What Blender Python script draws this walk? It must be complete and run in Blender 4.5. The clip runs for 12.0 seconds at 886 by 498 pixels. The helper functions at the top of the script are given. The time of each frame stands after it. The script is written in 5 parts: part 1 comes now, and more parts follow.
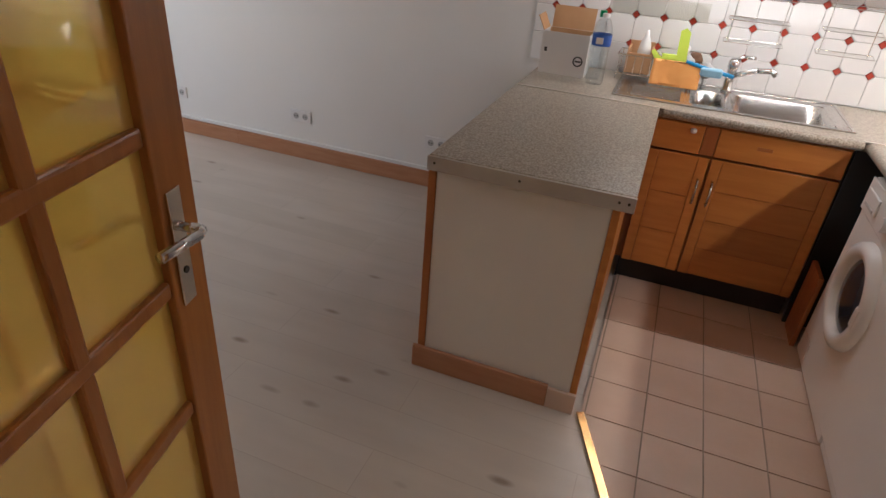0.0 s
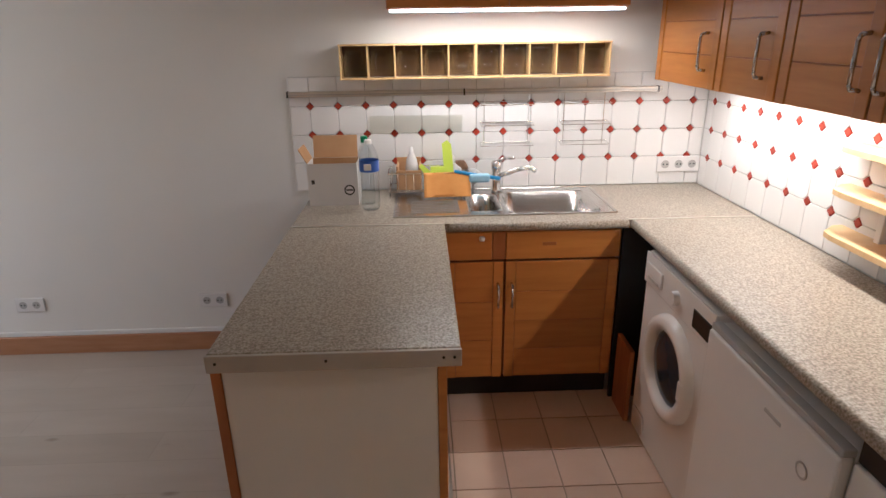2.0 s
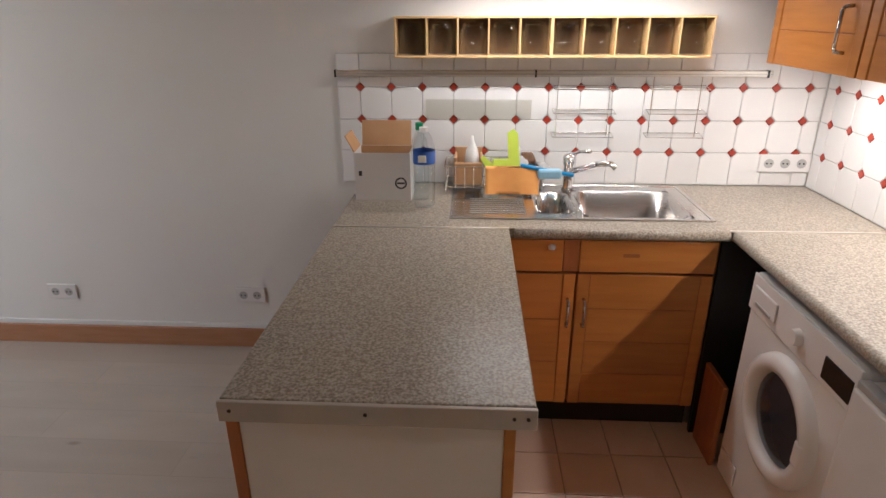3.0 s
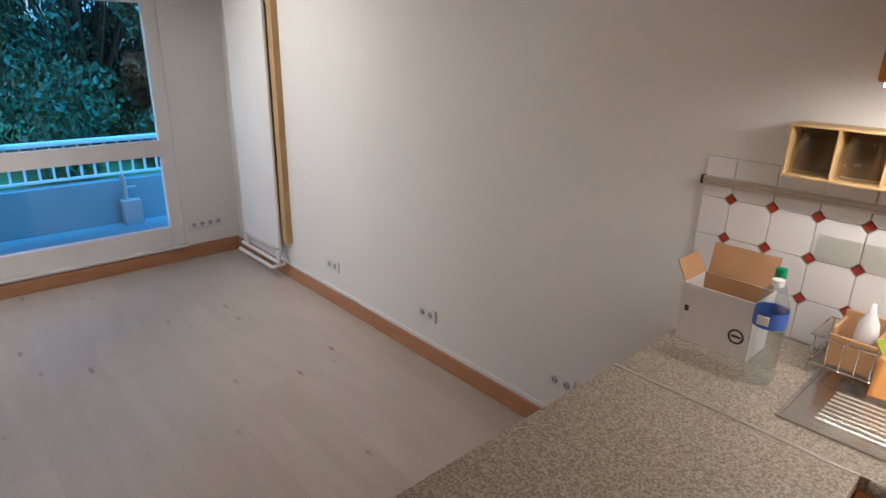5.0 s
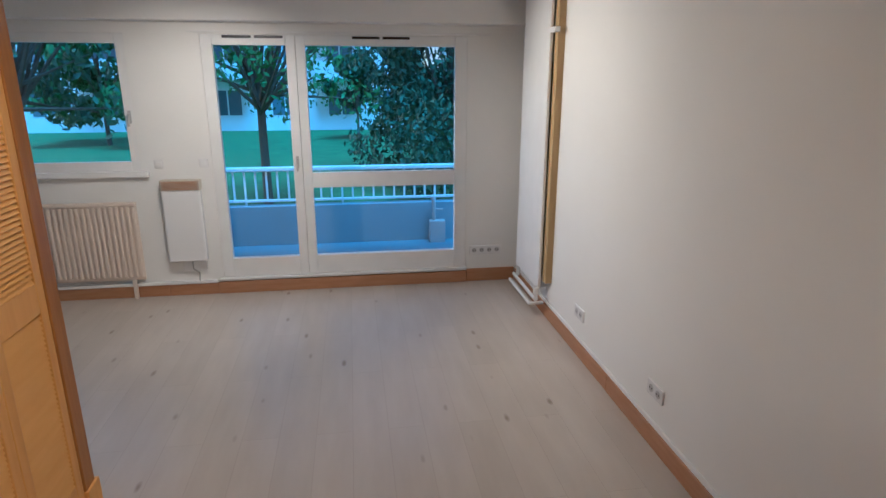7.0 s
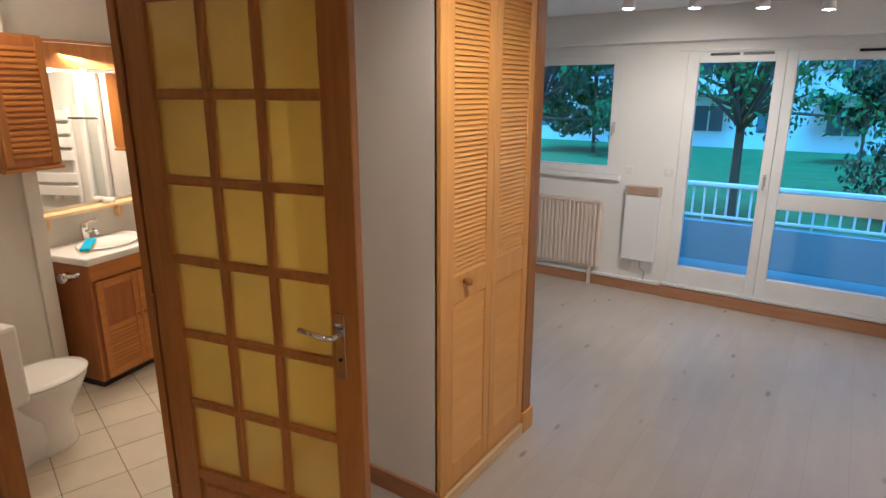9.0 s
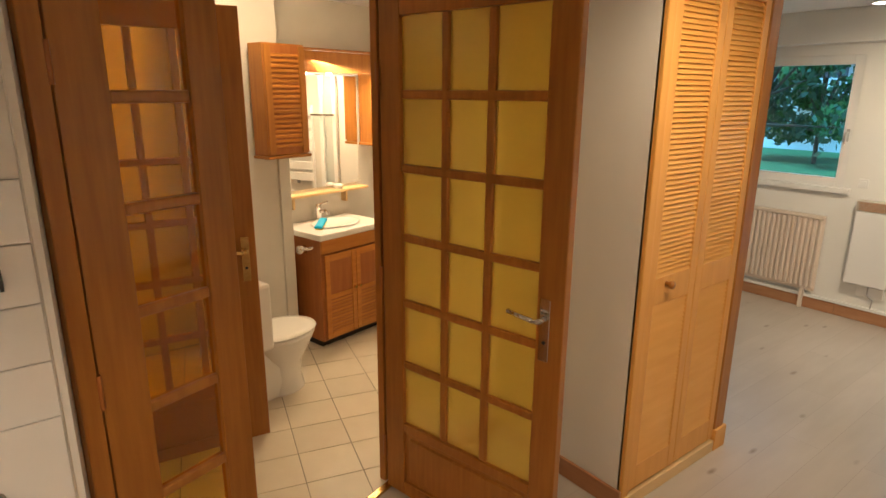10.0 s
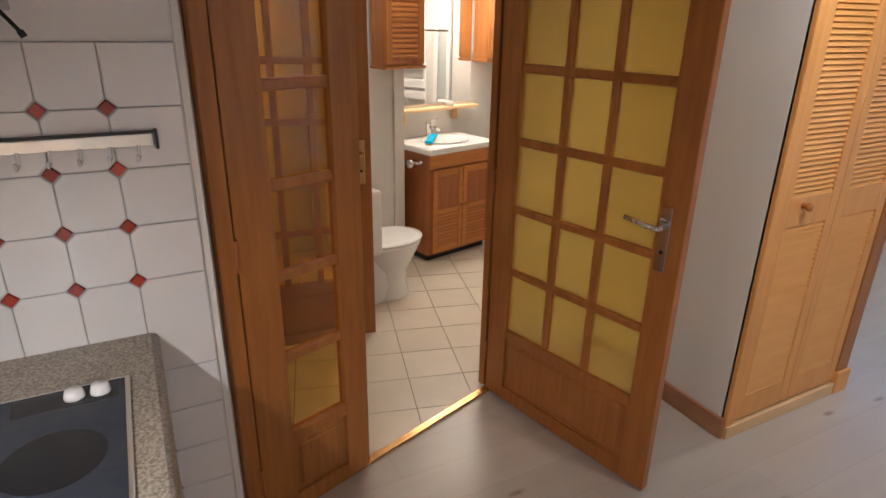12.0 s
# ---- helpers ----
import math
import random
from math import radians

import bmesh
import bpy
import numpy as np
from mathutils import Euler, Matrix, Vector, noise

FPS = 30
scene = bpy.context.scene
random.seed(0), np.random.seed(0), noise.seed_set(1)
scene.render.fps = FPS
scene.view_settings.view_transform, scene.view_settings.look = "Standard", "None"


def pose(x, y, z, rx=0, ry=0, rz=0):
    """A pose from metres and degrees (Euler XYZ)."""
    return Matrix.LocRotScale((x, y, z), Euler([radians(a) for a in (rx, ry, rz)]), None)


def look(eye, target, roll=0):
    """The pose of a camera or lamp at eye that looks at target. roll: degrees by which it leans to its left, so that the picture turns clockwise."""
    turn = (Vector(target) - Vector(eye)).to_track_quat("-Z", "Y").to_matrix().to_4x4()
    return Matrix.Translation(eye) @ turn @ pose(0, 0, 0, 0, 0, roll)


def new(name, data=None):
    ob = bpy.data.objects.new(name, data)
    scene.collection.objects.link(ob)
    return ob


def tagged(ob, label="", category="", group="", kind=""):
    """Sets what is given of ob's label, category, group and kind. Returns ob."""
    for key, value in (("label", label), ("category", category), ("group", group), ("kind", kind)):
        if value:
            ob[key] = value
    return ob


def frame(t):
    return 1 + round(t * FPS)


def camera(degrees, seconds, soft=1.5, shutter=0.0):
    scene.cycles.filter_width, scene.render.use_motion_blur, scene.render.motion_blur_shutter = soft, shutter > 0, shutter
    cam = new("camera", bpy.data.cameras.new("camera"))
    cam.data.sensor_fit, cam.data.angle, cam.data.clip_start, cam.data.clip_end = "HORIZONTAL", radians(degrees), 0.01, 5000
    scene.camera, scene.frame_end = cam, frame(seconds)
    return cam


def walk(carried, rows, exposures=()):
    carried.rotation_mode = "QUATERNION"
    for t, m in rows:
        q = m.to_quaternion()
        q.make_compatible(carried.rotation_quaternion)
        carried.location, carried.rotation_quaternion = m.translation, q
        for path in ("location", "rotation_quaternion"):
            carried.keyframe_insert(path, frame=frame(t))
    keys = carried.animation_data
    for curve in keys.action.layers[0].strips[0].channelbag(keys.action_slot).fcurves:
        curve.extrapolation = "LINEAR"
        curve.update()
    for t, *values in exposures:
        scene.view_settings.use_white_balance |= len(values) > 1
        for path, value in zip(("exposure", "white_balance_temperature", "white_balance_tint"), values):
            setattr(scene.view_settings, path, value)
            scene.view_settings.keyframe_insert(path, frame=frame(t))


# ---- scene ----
cam = camera(73.7, 12.0)
PATH = [
    (0, (0.611, 0.28, 1.579), (0.046, 1.92, 0.583), 4.7),
    (0.5, (0.606, 0.407, 1.611), (0.284, 2.162, 0.708), 3.0),
    (1, (0.579, 0.493, 1.639), (0.502, 2.322, 0.833), 1.1),
    (1.5, (0.561, 0.52, 1.67), (0.614, 2.395, 0.975), 0.5),
    (2, (0.529, 0.606, 1.658), (0.59, 2.483, 0.971), -0.8),
    (2.5, (0.507, 0.739, 1.64), (0.525, 2.598, 0.903), -0.2),
    (3, (0.479, 0.959, 1.635), (0.383, 2.811, 0.886), -0.2),
    (3.5, (0.488, 1.105, 1.683), (0.054, 2.911, 0.939), -2.0),
    (5.3, (0.803, 1.664, 1.828), (-0.726, 2.771, 1.166), 2.0),
    (5.5, (0.797, 1.768, 1.825), (-0.811, 2.757, 1.164), 2.1),
    (6, (0.859, 1.866, 1.845), (-0.889, 2.611, 1.222), 1.2),
    (6.5, (0.836, 2.098, 1.821), (-1.001, 2.614, 1.221), 1.9),
    (6.7, (0.815, 2.12, 1.812), (-1.05, 2.545, 1.226), 1.0),
    (8.3, (1.024, 2.294, 1.819), (-0.817, 1.717, 1.293), 0.8),
    (8.5, (1.032, 2.287, 1.817), (-0.733, 1.512, 1.285), 0.4),
    (9, (1.141, 2.253, 1.822), (-0.45, 1.157, 1.304), 0.1),
    (9.5, (1.238, 2.196, 1.817), (-0.185, 0.887, 1.305), 0.1),
    (10, (1.325, 2.276, 1.821), (0.143, 0.747, 1.306), 0.4),
    (10.5, (1.365, 2.266, 1.785), (0.345, 0.628, 1.259), 0.3),
    (11, (1.378, 2.243, 1.772), (0.411, 0.597, 1.176), 1.5),
    (11.5, (1.386, 2.283, 1.707), (0.535, 0.602, 1.036), 1.8),
    (12, (1.388, 2.275, 1.681), (0.515, 0.624, 0.967), 1.0),
]
EXPOSURES = [(0.0, 0.5, 4250, 10), (3.5, 0.5, 4250, 10), (5.5, 0.65, 4400, 10), (6.5, 0.6, 4350, 10), (9.0, 0.8, 4450, 10), (10.5, 1.0, 5700, 5), (11.2, 0.95, 4350, 10), (12.0, 0.95, 4200, 10)]
walk(cam, [(t, look(eye, target, roll)) for t, eye, target, roll in PATH], EXPOSURES)


# ---- world and large lights ----
world = bpy.data.worlds.new("evening_sky")
scene.world = world
world.use_nodes = True
sky = world.node_tree.nodes.new("ShaderNodeTexSky")
sky.sky_type, sky.sun_disc = 'NISHITA', False
sky.sun_elevation, sky.sun_rotation = radians(24), radians(200)
bg = world.node_tree.nodes["Background"]
bg.inputs["Strength"].default_value = 0.15
world.node_tree.links.new(sky.outputs[0], bg.inputs["Color"])
sun = new("sun", bpy.data.lights.new("sun", 'SUN'))
sun.data.energy, sun.data.angle, sun.data.color = 4.4, radians(25), (0.22, 0.68, 1.0)
sun.matrix_world = look((-8, 8, 30), (-20, 4, 0))

WARM, WARMER = (1.0, 0.70, 0.40), (1.0, 0.65, 0.31)


def lamp(name, kind, m, power, color, size=0.05, size_y=None, angle=None):
    data = bpy.data.lights.new(name, kind)
    data.energy, data.color = power, color
    if kind == 'AREA':
        data.size = size
        if size_y:
            data.shape, data.size_y = 'RECTANGLE', size_y
    else:
        data.shadow_soft_size = size
    if kind == 'SPOT':
        data.spot_size, data.spot_blend = radians(angle), 0.9
    ob = new(name, data)
    ob.matrix_world = m
    return ob


CEIL = 2.46
# four living-room spots, two kitchen strips, added closet fill, washroom lamp, added washroom fill
SPOTS = [(-3.35, 2.0), (-3.05, 1.68), (-2.85, 1.34), (-2.65, 1.0)]
lamp("spot_light", 'SPOT', look((-3.30, 2.05, 2.27), (-3.1, 3.6, 1.4)), 44, WARM, 0.03, angle=95)
lamp("spot_light", 'SPOT', look((-3.02, 1.70, 2.27), (-2.0, 3.6, 1.0)), 46, WARM, 0.03, angle=110)
lamp("spot_light", 'SPOT', look((-2.82, 1.34, 2.27), (-4.1, 1.0, 0.9)), 55, WARM, 0.03, angle=110)
lamp("spot_light", 'SPOT', look((-2.62, 1.0, 2.27), (-1.6, 2.2, 0.2)), 22, WARM, 0.03, angle=120)
lamp("strip_light_sink", 'AREA', look((0.905, 3.30, 1.738), (0.905, 3.34, 0)), 7.5, WARM, 1.0, 0.04)
lamp("strip_light_side", 'AREA', look((1.80, 2.35, 1.428), (1.78, 2.35, 0)), 11.5, WARM, 1.9, 0.04)
# added fill spot that brightens the closet front, no known source
lamp("closet_fill_light", 'SPOT', look((-0.45, 1.70, CEIL - 0.06), (-1.0, 0.97, 1.35)), 33, WARM, 0.05, angle=96)
lamp("washroom_light", 'AREA', look((-0.85, -1.68, 2.02), (-0.75, -1.1, 0)), 12, WARMER, 0.7, 0.06)
# added fill without a fixture; the pelmet lamp is the washroom's own light
lamp("washroom_fill_light", 'POINT', pose(0.05, -0.93, CEIL - 0.12), 9, WARMER, 0.06)


# ---- materials ----
def material(name, color, rough=0.5, metal=0.0, second=None, scale=8.0, stretch=(1, 1, 1), bump=0.0, bump_scale=60.0,
             amount=0.5, random_value=0.0, detail=6.0, sharp=None, transmission=0.0, ior=1.45, emit=None, spec=0.5, coat=0.0):
    m = bpy.data.materials.new(name)
    m.use_nodes = True
    nt = m.node_tree
    b = nt.nodes["Principled BSDF"]
    b.inputs["Base Color"].default_value = (*color, 1)
    b.inputs["Roughness"].default_value = rough
    b.inputs["Metallic"].default_value = metal
    b.inputs["Transmission Weight"].default_value = transmission
    b.inputs["IOR"].default_value = ior
    b.inputs["Specular IOR Level"].default_value = spec
    b.inputs["Coat Weight"].default_value = coat
    if emit:
        b.inputs["Emission Color"].default_value = (*emit[0], 1)
        b.inputs["Emission Strength"].default_value = emit[1]
    if second or bump:
        co = nt.nodes.new("ShaderNodeTexCoord")
        mp = nt.nodes.new("ShaderNodeMapping")
        mp.inputs["Scale"].default_value = stretch
        nt.links.new(co.outputs["Object"], mp.inputs["Vector"])
    if second:
        n = nt.nodes.new("ShaderNodeTexNoise")
        n.inputs["Scale"].default_value, n.inputs["Detail"].default_value = scale, detail
        nt.links.new(mp.outputs[0], n.inputs["Vector"])
        r = nt.nodes.new("ShaderNodeValToRGB")
        lo, hi = sharp or (0.5 - amount / 2, 0.5 + amount / 2)
        r.color_ramp.elements[0].position, r.color_ramp.elements[1].position = lo, hi
        r.color_ramp.elements[0].color, r.color_ramp.elements[1].color = (*color, 1), (*second, 1)
        nt.links.new(n.outputs["Fac"], r.inputs["Fac"])
        out = r.outputs["Color"]
        if random_value:
            info = nt.nodes.new("ShaderNodeObjectInfo")
            mr = nt.nodes.new("ShaderNodeMapRange")
            mr.inputs["To Min"].default_value, mr.inputs["To Max"].default_value = 1 - random_value, 1 + random_value
            nt.links.new(info.outputs["Random"], mr.inputs["Value"])
            hs = nt.nodes.new("ShaderNodeHueSaturation")
            nt.links.new(mr.outputs[0], hs.inputs["Value"])
            nt.links.new(out, hs.inputs["Color"])
            out = hs.outputs["Color"]
        nt.links.new(out, b.inputs["Base Color"])
    if bump:
        n2 = nt.nodes.new("ShaderNodeTexNoise")
        n2.inputs["Scale"].default_value, n2.inputs["Detail"].default_value = bump_scale, 4
        nt.links.new(mp.outputs[0], n2.inputs["Vector"])
        bp = nt.nodes.new("ShaderNodeBump")
        bp.inputs["Strength"].default_value, bp.inputs["Distance"].default_value = bump, 0.004
        nt.links.new(n2.outputs["Fac"], bp.inputs["Height"])
        nt.links.new(bp.outputs[0], b.inputs["Normal"])
    return m


def floor_material():
    """Pale grey-washed oak laminate, boards along x, with grain and dark knots."""
    m = material("laminate", (0.47, 0.41, 0.345), 0.30, second=(0.56, 0.50, 0.43), scale=3.0, stretch=(0.7, 3.5, 1), bump=0.03, bump_scale=30, amount=0.7)
    nt = m.node_tree
    b = nt.nodes["Principled BSDF"]
    base = b.inputs["Base Color"].links[0].from_socket
    co = nt.nodes.new("ShaderNodeTexCoord")
    mp = nt.nodes.new("ShaderNodeMapping")
    mp.inputs["Scale"].default_value = (2.6, 7.0, 1)
    nt.links.new(co.outputs["Object"], mp.inputs["Vector"])
    v = nt.nodes.new("ShaderNodeTexVoronoi")
    v.inputs["Scale"].default_value = 1.0
    nt.links.new(mp.outputs[0], v.inputs["Vector"])
    n = nt.nodes.new("ShaderNodeTexNoise")
    n.inputs["Scale"].default_value = 9
    nt.links.new(co.outputs["Object"], n.inputs["Vector"])
    add = nt.nodes.new("ShaderNodeMath")
    add.operation = 'MULTIPLY_ADD'
    add.inputs[1].default_value = 0.12
    nt.links.new(n.outputs["Fac"], add.inputs[0])
    nt.links.new(v.outputs["Distance"], add.inputs[2])
    r = nt.nodes.new("ShaderNodeValToRGB")
    r.color_ramp.elements[0].position, r.color_ramp.elements[1].position = 0.095, 0.19
    r.color_ramp.elements[0].color, r.color_ramp.elements[1].color = (0.55, 0.49, 0.43, 1), (1, 1, 1, 1)
    nt.links.new(add.outputs[0], r.inputs["Fac"])
    brick = nt.nodes.new("ShaderNodeTexBrick")
    brick.inputs["Scale"].default_value = 1.0
    brick.inputs["Brick Width"].default_value, brick.inputs["Row Height"].default_value = 1.3, 0.19
    brick.inputs["Mortar Size"].default_value = 0.0012
    brick.inputs["Color1"].default_value, brick.inputs["Color2"].default_value = (1, 1, 1, 1), (0.93, 0.93, 0.92, 1)
    brick.inputs["Mortar"].default_value = (0.8, 0.78, 0.75, 1)
    nt.links.new(co.outputs["Object"], brick.inputs["Vector"])
    out = base
    for other in (r.outputs["Color"], brick.outputs["Color"]):
        mx = nt.nodes.new("ShaderNodeMix")
        mx.data_type, mx.blend_type = 'RGBA', 'MULTIPLY'
        mx.inputs[0].default_value = 1.0
        nt.links.new(out, mx.inputs[6])
        nt.links.new(other, mx.inputs[7])
        out = mx.outputs[2]
    nt.links.new(out, b.inputs["Base Color"])
    return m


def thin_glass(name, color, rough=0.0, solid=0.0, solid_color=(0.8, 0.6, 0.2)):
    """Clear or tinted pane: mostly see-through with a gloss layer; solid adds a translucent share."""
    m = bpy.data.materials.new(name)
    m.use_nodes = True
    nt = m.node_tree
    nt.nodes.remove(nt.nodes["Principled BSDF"])
    out = nt.nodes["Material Output"]
    tr = nt.nodes.new("ShaderNodeBsdfTransparent" if rough == 0 else "ShaderNodeBsdfRefraction")
    tr.inputs["Color"].default_value = (*color, 1)
    if rough:
        tr.inputs["Roughness"].default_value, tr.inputs["IOR"].default_value = rough, 1.02
    body = tr.outputs[0]
    if solid:
        tl = nt.nodes.new("ShaderNodeBsdfTranslucent")
        tl.inputs["Color"].default_value = (*solid_color, 1)
        df = nt.nodes.new("ShaderNodeBsdfDiffuse")
        df.inputs["Color"].default_value = (*solid_color, 1)
        half = nt.nodes.new("ShaderNodeMixShader")
        half.inputs[0].default_value = 0.4
        nt.links.new(tl.outputs[0], half.inputs[1])
        nt.links.new(df.outputs[0], half.inputs[2])
        ms = nt.nodes.new("ShaderNodeMixShader")
        ms.inputs[0].default_value = solid
        nt.links.new(body, ms.inputs[1])
        nt.links.new(half.outputs[0], ms.inputs[2])
        body = ms.outputs[0]
    gl = nt.nodes.new("ShaderNodeBsdfGlossy")
    gl.inputs["Roughness"].default_value = 0.02
    fr = nt.nodes.new("ShaderNodeLayerWeight")
    fr.inputs["Blend"].default_value = 0.12
    ms = nt.nodes.new("ShaderNodeMixShader")
    nt.links.new(fr.outputs["Facing"], ms.inputs[0])
    nt.links.new(body, ms.inputs[1])
    nt.links.new(gl.outputs[0], ms.inputs[2])
    nt.links.new(ms.outputs[0], out.inputs["Surface"])
    return m


PAINT = material("white_wall_paint", (0.80, 0.785, 0.75), 0.65, second=(0.76, 0.745, 0.71), scale=1.6, bump=0.12, bump_scale=180)
CEILING = material("ceiling_paint", (0.82, 0.81, 0.79), 0.8, second=(0.78, 0.77, 0.75), scale=1.2, bump=0.1, bump_scale=150)
TRIM = material("white_trim", (0.80, 0.79, 0.77), 0.4, second=(0.74, 0.73, 0.71), scale=5, bump=0.03)
LAMINATE = floor_material()
SKIRT = material("brown_skirting", (0.36, 0.17, 0.075), 0.45, second=(0.44, 0.235, 0.115), scale=5, stretch=(1, 1, 8), bump=0.05)
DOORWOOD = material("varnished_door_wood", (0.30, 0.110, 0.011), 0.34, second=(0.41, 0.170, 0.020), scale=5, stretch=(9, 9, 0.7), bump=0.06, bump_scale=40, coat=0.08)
CABWOOD = material("cherry_cabinet_wood", (0.42, 0.155, 0.014), 0.36, second=(0.54, 0.225, 0.026), scale=4, stretch=(0.8, 0.8, 8), bump=0.05, bump_scale=30, random_value=0.12, coat=0.05)
CABDARK = material("cabinet_frame_wood", (0.31, 0.10, 0.018), 0.36, second=(0.40, 0.15, 0.03), scale=4, stretch=(8, 8, 0.8), bump=0.05)
LOUVRE = material("pine_louvre", (0.72, 0.36, 0.065), 0.4, second=(0.80, 0.44, 0.10), scale=4, stretch=(1, 1, 6), bump=0.05)
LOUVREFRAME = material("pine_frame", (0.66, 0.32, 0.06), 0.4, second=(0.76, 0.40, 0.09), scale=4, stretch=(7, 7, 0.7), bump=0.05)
PALEWOOD = material("pale_pine", (0.68, 0.46, 0.2), 0.45, second=(0.76, 0.55, 0.28), scale=5, stretch=(1, 5, 5), bump=0.04)
OAKBOX = material("spice_box_wood", (0.62, 0.42, 0.17), 0.45, second=(0.7, 0.5, 0.22), scale=6, stretch=(4, 1, 1))
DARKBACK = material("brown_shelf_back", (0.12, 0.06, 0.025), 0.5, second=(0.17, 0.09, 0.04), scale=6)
GRANITE = material("speckled_worktop", (0.20, 0.165, 0.12), 0.33, second=(0.46, 0.41, 0.33), scale=150, detail=3, sharp=(0.36, 0.66), bump=0.10, bump_scale=110)
EDGESTRIP = material("grey_edge_strip", (0.42, 0.38, 0.33), 0.4, 0.2, second=(0.48, 0.44, 0.38), scale=12)
SEAM = material("aluminium_seam", (0.66, 0.63, 0.56), 0.3, 0.8, second=(0.58, 0.55, 0.5), scale=20)
PANEL = material("cream_panel", (0.74, 0.70, 0.64), 0.45, second=(0.70, 0.66, 0.60), scale=2.5, bump=0.03)
TILE = material("white_glazed_tile", (0.80, 0.785, 0.77), 0.14, second=(0.74, 0.725, 0.71), scale=3, bump=0.03, bump_scale=12, random_value=0.03)
CABOCHON = material("red_cabochon", (0.30, 0.042, 0.022), 0.2, second=(0.36, 0.06, 0.03), scale=30, random_value=0.15)
GROUT = material("grey_grout", (0.50, 0.48, 0.46), 0.85, second=(0.42, 0.40, 0.38), scale=20)
KTILE = material("kitchen_floor_tile", (0.55, 0.40, 0.29), 0.42, second=(0.61, 0.46, 0.345), scale=5, bump=0.05, bump_scale=40, random_value=0.05)
BTILE = material("cream_floor_tile", (0.68, 0.60, 0.47), 0.35, second=(0.74, 0.66, 0.53), scale=6, bump=0.05, bump_scale=50, random_value=0.06)
BGROUT = material("floor_grout", (0.34, 0.28, 0.21), 0.9, second=(0.28, 0.23, 0.17), scale=20)
BWALL = material("washroom_wall_tile", (0.72, 0.69, 0.64), 0.22, second=(0.66, 0.63, 0.58), scale=4, random_value=0.03)
STEEL = material("brushed_steel", (0.62, 0.60, 0.57), 0.24, 1.0, second=(0.52, 0.5, 0.47), scale=8, stretch=(1, 20, 20))
CHROME = material("chrome", (0.75, 0.74, 0.72), 0.12, 1.0, second=(0.68, 0.67, 0.65), scale=15)
BRASS = material("brass", (0.70, 0.47, 0.17), 0.25, 1.0, second=(0.6, 0.38, 0.12), scale=30)
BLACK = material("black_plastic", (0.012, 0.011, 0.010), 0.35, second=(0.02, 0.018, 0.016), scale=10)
HOBGLASS = material("ceramic_glass", (0.030, 0.036, 0.050), 0.12, second=(0.038, 0.044, 0.058), scale=40)
HOBRING = material("cooking_zone", (0.010, 0.010, 0.012), 0.25, second=(0.016, 0.016, 0.018), scale=40)
ENAMEL = material("white_enamel", (0.80, 0.785, 0.77), 0.25, second=(0.76, 0.745, 0.73), scale=2)
CERAMIC = material("white_ceramic", (0.84, 0.82, 0.79), 0.12, second=(0.80, 0.78, 0.75), scale=3)
GREYPL = material("grey_plastic", (0.45, 0.44, 0.43), 0.4, second=(0.4, 0.39, 0.38), scale=10)
GRILLE = material("heater_grille", (0.52, 0.47, 0.38), 0.5, second=(0.46, 0.41, 0.33), scale=10)
RADIATOR = material("cream_radiator", (0.74, 0.64, 0.54), 0.4, second=(0.68, 0.58, 0.48), scale=6)
# ochre of the shaded wall gap beside the pipe casing, put into the colour
GAPSHADE = material("ochre_gap_shade", (0.42, 0.29, 0.12), 0.6, second=(0.48, 0.34, 0.16), scale=6)
CARD = material("cardboard", (0.46, 0.27, 0.115), 0.8, second=(0.52, 0.32, 0.15), scale=10, bump=0.05)
CARDWHITE = material("white_cardboard", (0.70, 0.67, 0.64), 0.6, second=(0.65, 0.62, 0.59), scale=6)
INK = material("dark_print", (0.04, 0.035, 0.035), 0.6, second=(0.06, 0.05, 0.05), scale=20)
LIME = material("lime_plastic", (0.62, 0.75, 0.05), 0.4, second=(0.56, 0.69, 0.04), scale=6)
ORANGE = material("orange_sponge_cloth", (0.80, 0.40, 0.09), 0.8, second=(0.74, 0.35, 0.07), scale=25, bump=0.15)
BLUE = material("blue_plastic", (0.05, 0.28, 0.62), 0.4, second=(0.04, 0.24, 0.55), scale=8)
LABELBLUE = material("blue_label", (0.04, 0.10, 0.42), 0.4, second=(0.06, 0.13, 0.48), scale=12)
GREEN = material("green_cap", (0.02, 0.28, 0.10), 0.4, second=(0.02, 0.24, 0.09), scale=12)
YELLOW = material("yellow_sponge", (0.85, 0.62, 0.06), 0.8, second=(0.78, 0.55, 0.05), scale=30)
MIRROR = material("mirror_silver", (0.9, 0.9, 0.89), 0.01, 1.0)
GLASS = thin_glass("window_glass", (0.93, 0.96, 0.97))
AMBER = thin_glass("amber_textured_glass", (1.0, 0.86, 0.30), rough=0.14, solid=0.40, solid_color=(0.98, 0.77, 0.20))
AMBERCLEAR = thin_glass("amber_clear_glass", (0.97, 0.80, 0.24))
JARGLASS = thin_glass("jar_glass", (0.95, 0.95, 0.93))
PETGLASS = thin_glass("bottle_plastic", (0.94, 0.96, 0.97))
GLOW = material("lamp_diffuser", (0.9, 0.85, 0.75), 0.5, emit=((1.0, 0.86, 0.62), 7.0))
BULB = material("spot_bulb", (0.9, 0.9, 0.85), 0.4, emit=((1.0, 0.9, 0.7), 60.0))
PARAPET = material("balcony_render", (0.26, 0.31, 0.34), 0.85, second=(0.22, 0.27, 0.30), scale=2.5, bump=0.2, bump_scale=80)
RAILMET = material("painted_rail", (0.62, 0.66, 0.68), 0.4, second=(0.55, 0.59, 0.61), scale=6)
